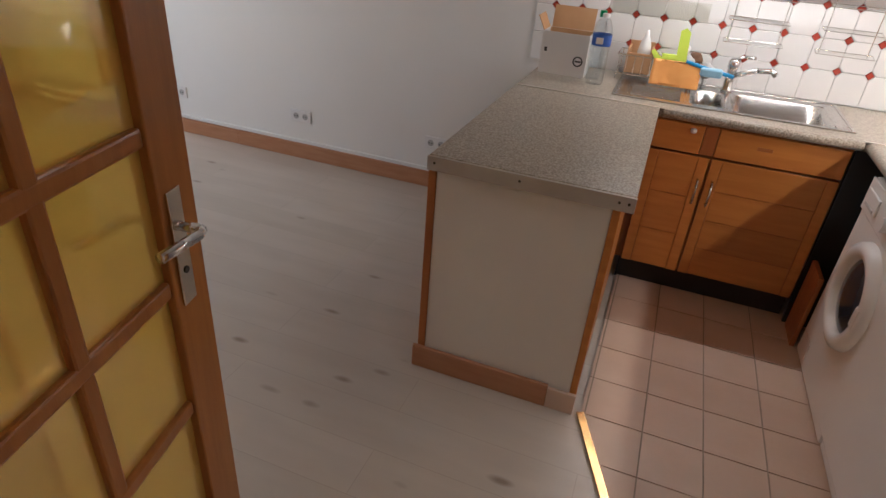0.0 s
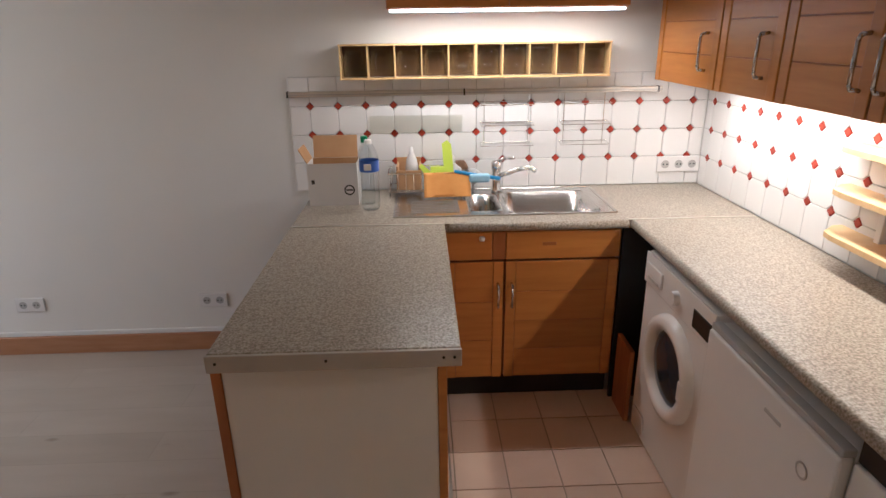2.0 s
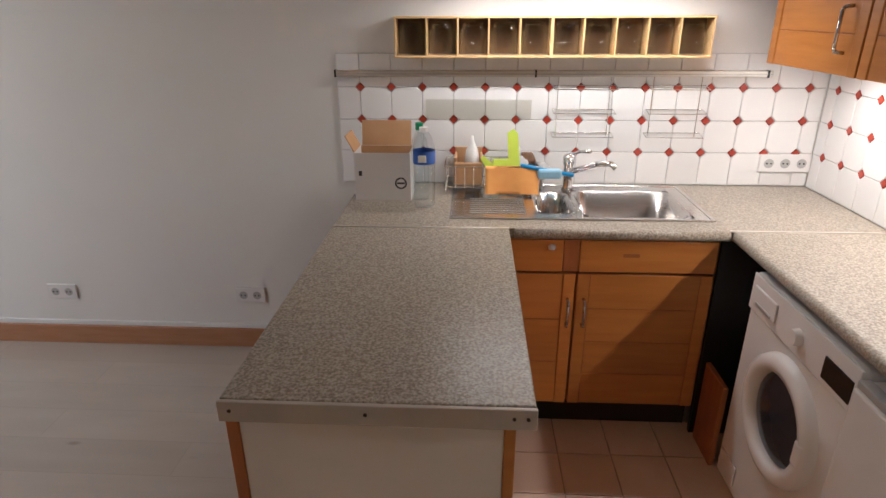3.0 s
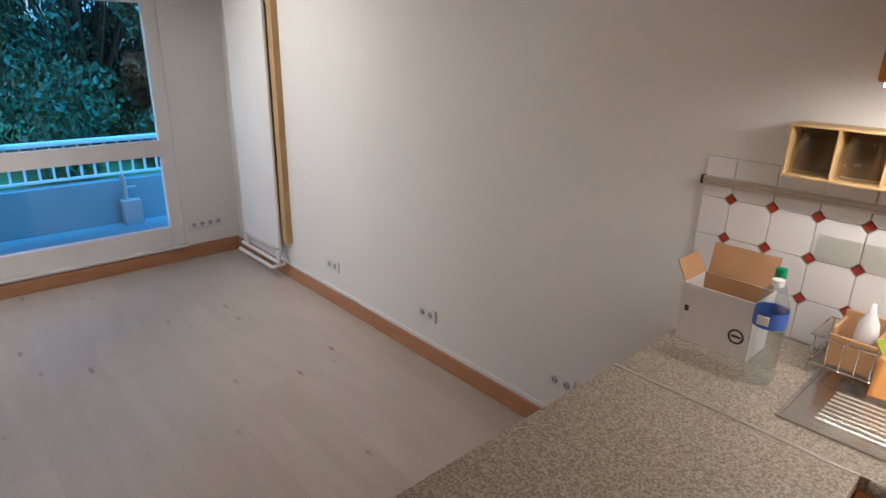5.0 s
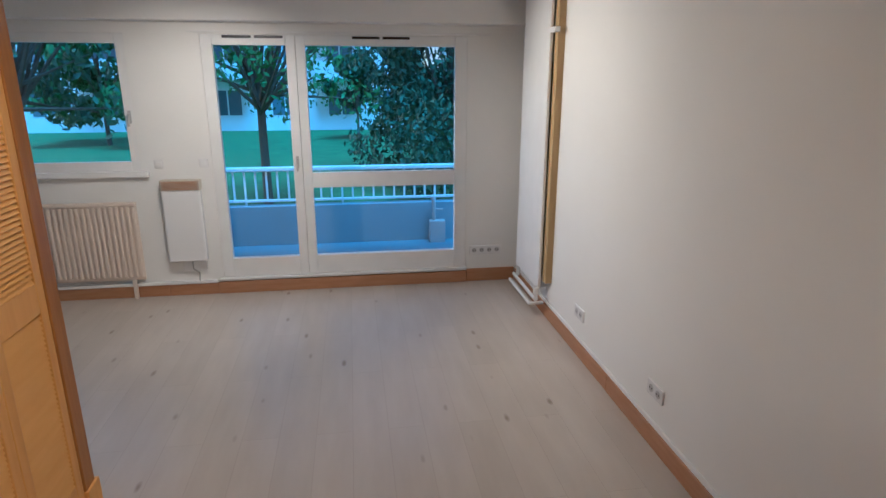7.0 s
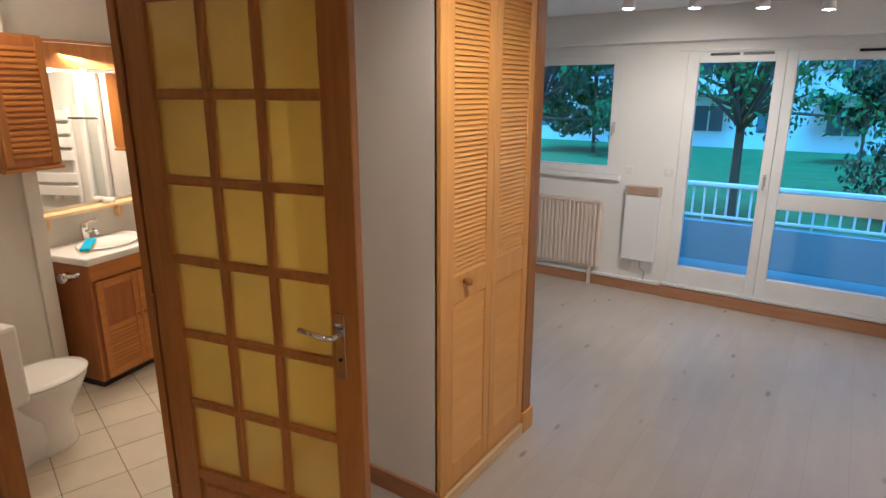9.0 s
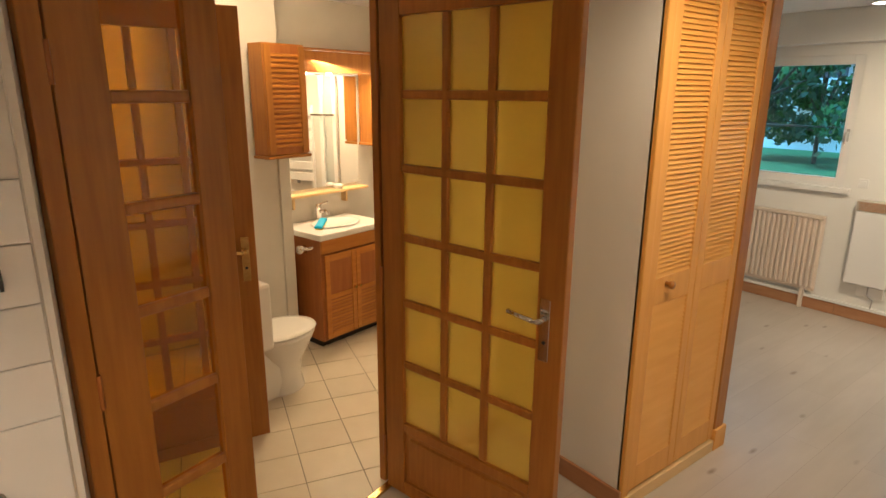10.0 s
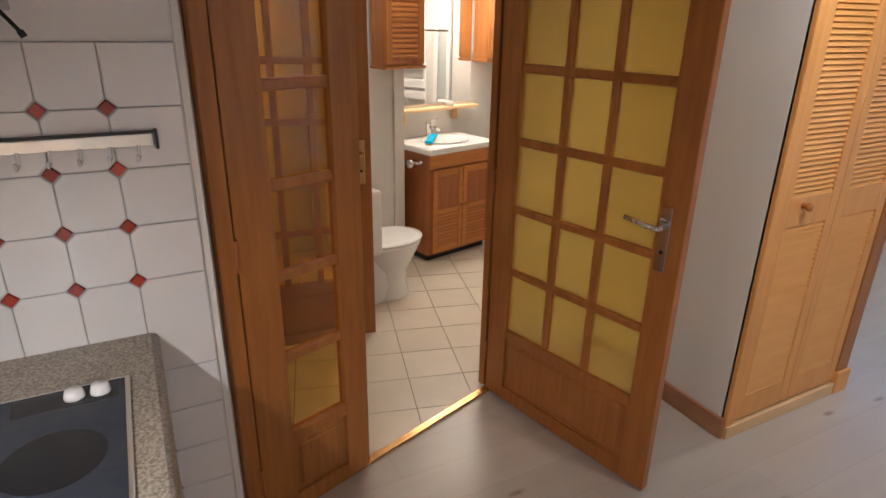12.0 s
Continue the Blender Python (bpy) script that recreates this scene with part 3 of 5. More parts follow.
for i, (y0, y1) in enumerate(((1.992, 2.46), (2.465, 2.95))):
    d = box("door", CABWOOD, pen, 0.575, y0, 0.13, 0.597, y1, 0.70, 0.004)
    box("drawer_front", CABWOOD, pen, 0.575, y0, 0.71, 0.597, y1, 0.855, 0.004)
box("body", CABDARK, pen, -0.007, 1.986, 0.10, 0.572, 2.95, UND - 0.004)
box("kick_board", BLACK, pen, 0.53, 1.986, 0.0, 0.55, 2.95, 0.099)
wt = thing("peninsula_worktop", 0.31, 2.45, UND, "grey-beige speckled worktop of the peninsula", "worktop")
box("slab", GRANITE, wt, -0.034, 1.913, UND, 0.615, 2.953, TOP, 0.004)
box("edge_strip", EDGESTRIP, wt, -0.036, 1.901, UND - 0.012, 0.617, 1.912, TOP - 0.001, 0.002, "light grey edge strip with screws")
for x in (-0.010, 0.27, 0.57, 0.598):
    finish("screw", add_cyl(bmesh.new(), (x, 1.8985, TOP - 0.022), (x, 1.902, TOP - 0.022), 0.004, seg=8), BLACK, wt)
wb = thing("sink_worktop", 0.98, 3.28, UND, "grey-beige speckled worktop round the sink", "worktop")
SX0, SX1, SY0, SY1 = 0.40, 1.378, 3.09, 3.55
for b in ((-0.03, 2.987, SX0 + 0.02, YN - 0.014), (SX1 - 0.02, 2.987, XE - 0.014, YN - 0.014), (SX0 + 0.02, 2.987, SX1 - 0.02, SY0 + 0.02), (SX0 + 0.02, SY1 - 0.02, SX1 - 0.02, YN - 0.014)):
    box("slab", GRANITE, wb, b[0], b[1], UND, b[2], b[3], TOP)
finish("rounded_edge", add_cyl(bmesh.new(), (0.635, 2.987, 0.881), (1.40, 2.987, 0.881), 0.0188, seg=16), GRANITE, wb, smooth=True)
wr = thing("side_worktop", 1.68, 2.05, UND, "grey-beige speckled worktop along the side wall", "worktop")
box("slab", GRANITE, wr, 1.425, 0.692, UND, XE - 0.014, 2.984, TOP)
finish("rounded_edge", add_cyl(bmesh.new(), (1.425, 0.693, 0.881), (1.425, 2.984, 0.881), 0.0188, seg=16), GRANITE, wr, smooth=True)
for x0, x1 in ((-0.034, 0.615), (1.40, XE - 0.02)):
    s = thing("worktop_joint", (x0 + x1) / 2, 2.985, TOP, "thin aluminium joint strip in the worktop", "joint strip", group="worktop joint strips")
    box("strip", SEAM, s, x0, 2.979, TOP - 0.002, x1, 2.991, TOP + 0.003, 0.001)


def handle_v(parent, x, y, z0, z1, axis, mat=STEEL, reach=0.032, r=0.006):
    """Upright bow handle that stands off along -x or -y."""
    off = Vector((-reach, 0, 0)) if axis == 'x' else Vector((0, -reach, 0))
    a, b = Vector((x, y, z0)), Vector((x, y, z1))
    bm = add_tube(bmesh.new(), [a, a + off * 0.85 + Vector((0, 0, 0.004)), a + off + Vector((0, 0, 0.016)), b + off - Vector((0, 0, 0.016)), b + off * 0.85 - Vector((0, 0, 0.004)), b], r)
    return finish("handle", bm, mat, parent, "bent steel handle", smooth=True)


# sink unit: drawers over doors, boards lying across
su = thing("sink_cabinet", 0.98, 3.2, 0.0, "orange-brown wooden sink cabinet with drawers and doors", "cabinet")
box("body", CABDARK, su, 0.30, 3.003, 0.13, 1.385, 3.57, 0.70)
box("frame_rail", CABDARK, su, 0.60, 2.985, 0.835, 1.385, 3.0, UND - 0.003)
box("kick_board", BLACK, su, 0.60, 3.03, 0.0, 1.385, 3.045, 0.129)


def plank_door(parent, name, x0, x1, z0, z1, y=2.98, planks=3):
    d = box(name, CABDARK, parent, x0, y + 0.003, z0, x1, y + 0.022, z1, 0.002)
    st = 0.045
    for a, b in ((x0, x0 + st), (x1 - st, x1)):
        box("stile", CABWOOD, d, a, y - 0.004, z0, b, y + 0.002, z1, 0.003)
    h = (z1 - z0) / planks
    for i in range(planks):
        box("plank", CABWOOD, d, x0 + st + 0.002, y - 0.001, z0 + h * i + 0.0015, x1 - st - 0.002, y + 0.0025, z0 + h * (i + 1) - 0.0015, 0.0015)
    return d


dl = plank_door(su, "door", 0.612, 0.872, 0.132, 0.712, planks=3)
dr = plank_door(su, "door", 0.882, 1.383, 0.132, 0.712, planks=4)
box("drawer_front", CABWOOD, su, 0.612, 2.976, 0.722, 0.82, 3.0, 0.85, 0.004)
box("drawer_post", CABDARK, su, 0.822, 2.98, 0.722, 0.88, 3.0, 0.85, 0.003)
box("drawer_front", CABWOOD, su, 0.882, 2.976, 0.722, 1.383, 3.0, 0.85, 0.004)
handle_v(dl, 0.848, 2.977, 0.50, 0.61, 'y')
handle_v(dr, 0.910, 2.977, 0.50, 0.61, 'y')
finish("knob", add_lathe(bmesh.new(), [(0.0, -0.012), (0.012, -0.008), (0.014, 0), (0.012, 0.008), (0, 0.012)], 0.775, 2.966, 0.825, 14), ENAMEL, su, "white ceramic knob")
box("finger_pull", CABDARK, su, 1.04, 2.972, 0.785, 1.10, 2.977, 0.80, 0.002)
fil = thing("wooden_side_panel", 1.43, 2.86, 0.0, "low brown wooden filler panel beside the washing machine", "panel")
box("board", CABDARK, fil, 1.40, 2.775, 0.0, 1.42, 2.95, 0.36, 0.003)
# black sheet gives the corner gap under the worktop its shade
gap = thing("corner_shade_board", 1.60, 2.95, 0.0, "black sheet standing in for shade in the corner gap beside the sink cabinet", "panel")
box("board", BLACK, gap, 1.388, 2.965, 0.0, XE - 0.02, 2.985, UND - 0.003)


# ---- washing machine, dishwasher, small white unit ----
def torus_ring(bm, c, ro, ri, d, seg=36):
    """Ring facing -x at centre c, standing d proud, rounded."""
    prof = [(ri, 0.0), (ri + 0.004, d * 0.8), ((ri + ro) / 2, d), (ro - 0.006, d * 0.7), (ro, 0.0)]
    rings = [[bm.verts.new((c[0] - p, c[1] + r * math.cos(2 * math.pi * i / seg), c[2] + r * math.sin(2 * math.pi * i / seg))) for i in range(seg)] for r, p in prof]
    for a, b in zip(rings, rings[1:]):
        for i in range(seg):
            bm.faces.new((a[i], a[(i + 1) % seg], b[(i + 1) % seg], b[i]))
    bmesh.ops.recalc_face_normals(bm, faces=bm.faces)
    return bm


WMX = 1.425
wm = thing("washing_machine", 1.7, 2.465, 0.0, "white front-loading washing machine with dark round door", "washing machine")
box("body", ENAMEL, wm, WMX, 2.17, 0.012, 1.95, 2.765, 0.835, 0.012)
box("control_panel", ENAMEL, wm, WMX - 0.008, 2.174, 0.705, WMX, 2.761, 0.832, 0.004)
box("display", BLACK, wm, WMX - 0.011, 2.19, 0.725, WMX - 0.0075, 2.315, 0.79, 0.001)
box("detergent_drawer", ENAMEL, wm, WMX - 0.016, 2.58, 0.735, WMX - 0.0075, 2.73, 0.80, 0.005)
box("drawer_grip", GREYPL, wm, WMX - 0.019, 2.60, 0.74, WMX - 0.015, 2.70, 0.752, 0.002)
finish("dial", add_cyl(bmesh.new(), (WMX - 0.03, 2.45, 0.765), (WMX - 0.007, 2.45, 0.765), 0.024, 0.027, 20), ENAMEL, wm)
finish("door_ring", torus_ring(bmesh.new(), (WMX, 2.455, 0.475), 0.205, 0.145, 0.035), ENAMEL, wm, smooth=True)
dg = bmesh.new()
bmesh.ops.create_uvsphere(dg, u_segments=28, v_segments=14, radius=0.147, matrix=Matrix.Translation((WMX + 0.004, 2.455, 0.475)) @ Matrix.Diagonal((0.18, 1, 1, 1)))
finish("door_glass", dg, HOBGLASS, wm, "dark glass door", smooth=True)
box("door_grip", ENAMEL, wm, WMX - 0.036, 2.272, 0.44, WMX - 0.012, 2.312, 0.52, 0.008)
box("filter_flap", ENAMEL, wm, WMX - 0.004, 2.62, 0.05, WMX, 2.74, 0.13, 0.002)
for y in (2.21, 2.72):
    finish("foot", add_cyl(bmesh.new(), (WMX + 0.05, y, 0), (WMX + 0.05, y, 0.014), 0.02, seg=12), BLACK, wm)
dw = thing("dishwasher", 1.68, 1.86, 0.0, "white dishwasher with plain door and slim top panel", "dishwasher")
box("body", ENAMEL, dw, 1.43, 1.565, 0.02, 1.95, 2.155, 0.82, 0.004)
box("door", ENAMEL, dw, 1.392, 1.562, 0.115, 1.428, 2.16, 0.80, 0.007)
box("top_edge", GREYPL, dw, 1.398, 1.564, 0.802, 1.43, 2.158, 0.822, 0.003)
box("logo_plate", GREYPL, dw, 1.3895, 1.76, 0.735, 1.3925, 1.83, 0.745)
box("kick_board", ENAMEL, dw, 1.44, 1.565, 0.0, 1.455, 2.155, 0.11)
finish("power_button", torus_ring(bmesh.new(), (1.392, 1.66, 0.69), 0.022, 0.018, 0.002, 20), GREYPL, dw)
fr = thing("white_base_unit", 1.68, 1.35, 0.0, "white base unit under the hob", "base unit")
box("body", ENAMEL, fr, 1.44, 0.692, 0.0, 1.95, 1.553, 0.845, 0.003)
box("door", ENAMEL, fr, 1.415, 0.694, 0.10, 1.438, 1.553, 0.80, 0.006)
# black strip stands in for the shadow below the worktop's rounded edge
box("edge_shade", BLACK, fr, 1.425, 0.694, 0.803, 1.44, 1.553, 0.858)

hob = thing("ceramic_hob", 1.69, 1.5, TOP, "black two-zone ceramic hob in a steel frame", "hob")
box("frame", SEAM, hob, 1.478, 0.90, TOP + 0.0005, 1.90, 1.552, TOP + 0.007, 0.002)
box("glass", HOBGLASS, hob, 1.488, 0.91, TOP + 0.006, 1.89, 1.542, TOP + 0.0095, 0.001)
for x, y, r in ((1.61, 1.16, 0.09), (1.78, 1.36, 0.075)):
    finish("cooking_zone", add_cyl(bmesh.new(), (x, y, TOP + 0.009), (x, y, TOP + 0.0105), r, seg=32), HOBRING, hob)
box("control_strip", BLACK, hob, 1.50, 0.92, TOP + 0.009, 1.70, 0.985, TOP + 0.0105)
for x in (1.535, 1.585):
    finish("knob", add_lathe(bmesh.new(), [(0.0, 0.0), (0.021, 0.0), (0.021, 0.004), (0.017, 0.02), (0.0, 0.022)], x, 0.952, TOP + 0.010, 20), ENAMEL, hob, "white control knob", smooth=True)

for o in (pen, wt, su, fil, gap, wm, dw, fr):
    o.location.y += KY
pen.location += Vector((-0.018, -0.012, 0.0))

# ---- sink ----
sk = thing("kitchen_sink", 0.89, 3.31, TOP - 0.16, "stainless steel sink with two bowls and drainer", "sink")
ZR = TOP + 0.004
bm = bmesh.new()
BOWLS = [(0.74, 0.875, 3.16, 3.44, 0.11), (0.915, 1.31, 3.12, 3.47, 0.155)]


def bowl(bm, x0, x1, y0, y1, depth, rad, n=5):
    def ring(inset, z, rr):
        pts = []
        for cx, cy, a0 in ((x1 - inset - rr, y1 - inset - rr, 0), (x0 + inset + rr, y1 - inset - rr, 90), (x0 + inset + rr, y0 + inset + rr, 180), (x1 - inset - rr, y0 + inset + rr, 270)):
            for k in range(n):
                a = radians(a0 + 90 * k / (n - 1))
                pts.append(bm.verts.new((cx + rr * math.cos(a), cy + rr * math.sin(a), z)))
        return pts
    rings = [ring(-0.012, ZR, rad), ring(0.0, ZR - 0.004, rad), ring(0.012, ZR - depth * 0.8, rad), ring(0.04, ZR - depth, rad * 0.8)]
    for a, b in zip(rings, rings[1:]):
        for i in range(len(a)):
            bm.faces.new((a[i], a[(i + 1) % len(a)], b[(i + 1) % len(a)], b[i]))
    bm.faces.new(rings[-1])


for i, b in enumerate(BOWLS):
    bb = bmesh.new()
    bowl(bb, *b, 0.06)
    bmesh.ops.recalc_face_normals(bb, faces=bb.faces)
    bmesh.ops.reverse_faces(bb, faces=bb.faces)
    o = finish("bowl", bb, STEEL, sk, smooth=True)
    finish("drain", add_cyl(bmesh.new(), ((b[0] + b[1]) / 2, (b[2] + b[3]) / 2, ZR - b[4] + 0.0005), ((b[0] + b[1]) / 2, (b[2] + b[3]) / 2, ZR - b[4] + 0.004), 0.03, seg=20), CHROME, o)
bm = bmesh.new()
xs = [SX0, 0.74, 0.875, 0.915, 1.31, SX1]
for x0, x1, y0, y1 in ((SX0, 0.73, SY0, SY1), (0.73, 0.885, SY0, 3.15), (0.73, 0.885, 3.45, SY1), (0.885, 0.905, SY0, SY1), (0.905, 1.32, SY0, 3.11), (0.905, 1.32, 3.48, SY1), (1.32, SX1, SY0, SY1)):
    add_box(bm, x0, y0, TOP + 0.0005, x1, y1, ZR)
finish("rim", bm, STEEL, sk)
bm = bmesh.new()
for x0, y0, x1, y1 in ((SX0 - 0.008, SY0 - 0.008, SX1 + 0.008, SY0 + 0.004), (SX0 - 0.008, SY1 - 0.004, SX1 + 0.008, SY1 + 0.008), (SX0 - 0.008, SY0 + 0.004, SX0 + 0.004, SY1 - 0.004), (SX1 - 0.004, SY0 + 0.004, SX1 + 0.008, SY1 - 0.004)):
    add_box(bm, x0, y0, TOP + 0.0003, x1, y1, ZR + 0.003, 0.0015, 1)
finish("raised_edge", bm, STEEL, sk)
for i in range(8):
    finish("drainer_rib", add_cyl(bmesh.new(), (0.47, 3.15 + 0.026 * i, ZR), (0.69, 3.15 + 0.026 * i, ZR), 0.0045, seg=8), STEEL, sk)
tap = thing("mixer_tap", 0.895, 3.50, ZR, "chrome single-lever kitchen tap", "tap")
finish("body", add_lathe(bmesh.new(), [(0.0, 0), (0.027, 0), (0.026, 0.01), (0.021, 0.02), (0.021, 0.105), (0.026, 0.115), (0.026, 0.145), (0.016, 0.156), (0.0, 0.158)], 0.895, 3.50, ZR, 18), CHROME, tap, smooth=True)
finish("spout", add_tube(bmesh.new(), [(0.90, 3.495, ZR + 0.075), (1.00, 3.44, ZR + 0.125), (1.055, 3.41, ZR + 0.135), (1.075, 3.40, ZR + 0.118)], 0.0125, 12), CHROME, tap, smooth=True)
finish("lever", add_tube(bmesh.new(), [(0.895, 3.50, ZR + 0.15), (0.93, 3.47, ZR + 0.172), (0.975, 3.44, ZR + 0.178)], 0.007, 10), CHROME, tap, smooth=True)

# ---- upper cabinets ----
UX0, UZ0, UZ1 = 1.64, 1.435, 2.20


def upper_cabinet(y0, y1, handles):
    c = thing("wall_cabinet", 1.8, (y0 + y1) / 2, UZ0, "orange-brown wooden wall cabinet with plank door and steel handle", "cabinet", group="kitchen wall cabinets")
    box("body", CABDARK, c, UX0 + 0.022, y0 + 0.001, UZ0, XE - 0.002, y1 - 0.001, UZ1, 0.002)
    d = box("door", CABDARK, c, UX0 + 0.006, y0 + 0.002, UZ0 + 0.002, UX0 + 0.021, y1 - 0.002, UZ1, 0.002)
    st = 0.05
    for a, b in ((y0 + 0.002, y0 + st), (y1 - st, y1 - 0.002)):
        box("stile", CABWOOD, d, UX0 - 0.002, a, UZ0 + 0.002, UX0 + 0.0055, b, UZ1, 0.003)
    n = 6
    h = (UZ1 - UZ0) / n
    for i in range(n):
        box("plank", CABWOOD, d, UX0 + 0.0015, y0 + st + 0.002, UZ0 + h * i + 0.003, UX0 + 0.0055, y1 - st - 0.002, UZ0 + h * (i + 1) - 0.0015, 0.0015)
    for y in handles:
        handle_v(d, UX0, y, UZ0 + 0.07, UZ0 + 0.21, 'x')
    return c


upper_cabinet(2.89, 3.48, [2.98])
upper_cabinet(2.48, 2.885, [2.565])
upper_cabinet(2.07, 2.475, [2.11])
upper_cabinet(1.60, 2.065, [2.025])
sl = thing("under_cabinet_lamp", 1.80, 2.3, UZ0, "slim strip lamp under the wall cabinets", "lamp")
box("housing", TRIM, sl, 1.765, 1.30, UZ0 - 0.0015, 1.835, 3.30, UZ0 + 0.0, 0.0)

ov = thing("sink_wall_cabinet", 0.9, 3.45, 1.75, "brown wooden wall cabinet over the sink with lit strip", "cabinet")
box("body", CABDARK, ov, 0.392, 3.27, 1.752, 1.418, YN - 0.002, 2.30, 0.004)
for x0, x1 in ((0.394, 0.903), (0.907, 1.416)):
    box("door", CABWOOD, ov, x0, 3.25, 1.756, x1, 3.269, 2.30, 0.004)
lampb = box("strip_lamp", GLOW, ov, 0.405, 3.275, 1.741, 1.405, 3.305, 1.7515, 0.002, "lit white strip lamp")

# ---- spice shelf ----
sp = thing("spice_shelf", 0.79, 3.55, 1.465, "pale wooden spice shelf with ten square compartments", "shelf")
SX, SW, S0, S1 = 0.155, 0.127, 1.462, 1.605
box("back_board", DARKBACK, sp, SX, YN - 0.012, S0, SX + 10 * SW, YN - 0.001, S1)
box("top_board", OAKBOX, sp, SX - 0.006, 3.50, S1, SX + 10 * SW + 0.006, YN - 0.001, S1 + 0.008, 0.001)
box("bottom_board", OAKBOX, sp, SX - 0.006, 3.50, S0 - 0.008, SX + 10 * SW + 0.006, YN - 0.001, S0, 0.001)
for i in range(11):
    w = 0.006 if i == 5 else 0.0028
    box("divider", OAKBOX, sp, SX + SW * i - w, 3.502, S0, SX + SW * i + w, YN - 0.0125, S1, 0.0008)
for i in range(10):
    cx = SX + SW * (i + 0.5)
    j = thing("glass_jar", cx, 3.55, S0, "clear square glass jar in the spice shelf", "jar", group="spice jars")
    bm = add_lathe(bmesh.new(), [(0.0, 0.002), (0.052, 0.002), (0.054, 0.01), (0.054, 0.095), (0.046, 0.108), (0.046, 0.12), (0.042, 0.12), (0.042, 0.108), (0.050, 0.093), (0.050, 0.012), (0.0, 0.010)], cx, 3.55, S0, 20, 1, 0.72)
    g = finish("glass", bm, JARGLASS, j, smooth=True)
    finish("stopper", add_lathe(bmesh.new(), [(0.0, 0.108), (0.040, 0.112), (0.042, 0.126), (0.012, 0.132), (0.012, 0.138), (0.0, 0.139)], cx, 3.55, S0, 18, 1, 0.72), JARGLASS, j, smooth=True)

# rail and wire racks over the sink
ra = thing("utensil_rail", 0.78, YN - 0.02, 1.385, "grey aluminium wall rail above the tiles", "rail")
box("profile", SEAM, ra, -0.12, YN - 0.035, 1.372, 1.72, YN - 0.002, 1.398, 0.003)
box("groove", GREYPL, ra, -0.118, YN - 0.038, 1.381, 1.718, YN - 0.0345, 1.386)
for x in (-0.118, 0.74, 1.70):
    box("end_cap", BLACK, ra, x - 0.004, YN - 0.039, 1.370, x + 0.004, YN - 0.002, 1.400, 0.001)
for x0, x1 in ((0.82, 1.08), (1.22, 1.46)):
    rk = thing("wire_rack", (x0 + x1) / 2, YN - 0.06, 1.1, "thin clear wire rack hung on the rail", "rack", group="wire racks")
    for z in (1.335, 1.235, 1.135):
        pts = [(x0, YN - 0.016, z), (x0, YN - 0.075, z - 0.01), (x1, YN - 0.075, z - 0.01), (x1, YN - 0.016, z)]
        finish("wire", add_tube(bmesh.new(), pts + [pts[0]], 0.0018, 6), CHROME, rk)
    for x in (x0 + 0.02, x1 - 0.02):
        finish("upright", add_cyl(bmesh.new(), (x, YN - 0.018, 1.12), (x, YN - 0.018, 1.375), 0.0018, seg=6), CHROME, rk)
gs = thing("glass_shelf", 0.50, YN - 0.06, 1.17, "clear glass shelf on the kitchen wall", "shelf")
box("plate", JARGLASS, gs, 0.27, YN - 0.02, 1.19, 0.73, YN - 0.015, 1.275)

# three tier corner shelf on side wall
ts = thing("tiered_shelf", XE - 0.06, 2.1, 1.0, "three-tier pale wooden wall shelf", "shelf")
for z in (1.297, 1.157, 1.012):
    bm = add_prism(bmesh.new(), [(XE - 0.013, 2.49), (XE - 0.05, 2.485), (XE - 0.115, 2.43), (XE - 0.125, 2.39), (XE - 0.125, 1.82), (XE - 0.115, 1.78), (XE - 0.013, 1.73)], z - 0.009, z + 0.009)
    finish("board", bm, PALEWOOD, ts)
for y in (2.30, 1.88):
    box("upright", TRIM, ts, XE - 0.035, y - 0.012, 0.99, XE - 0.0125, y + 0.012, 1.33, 0.002)


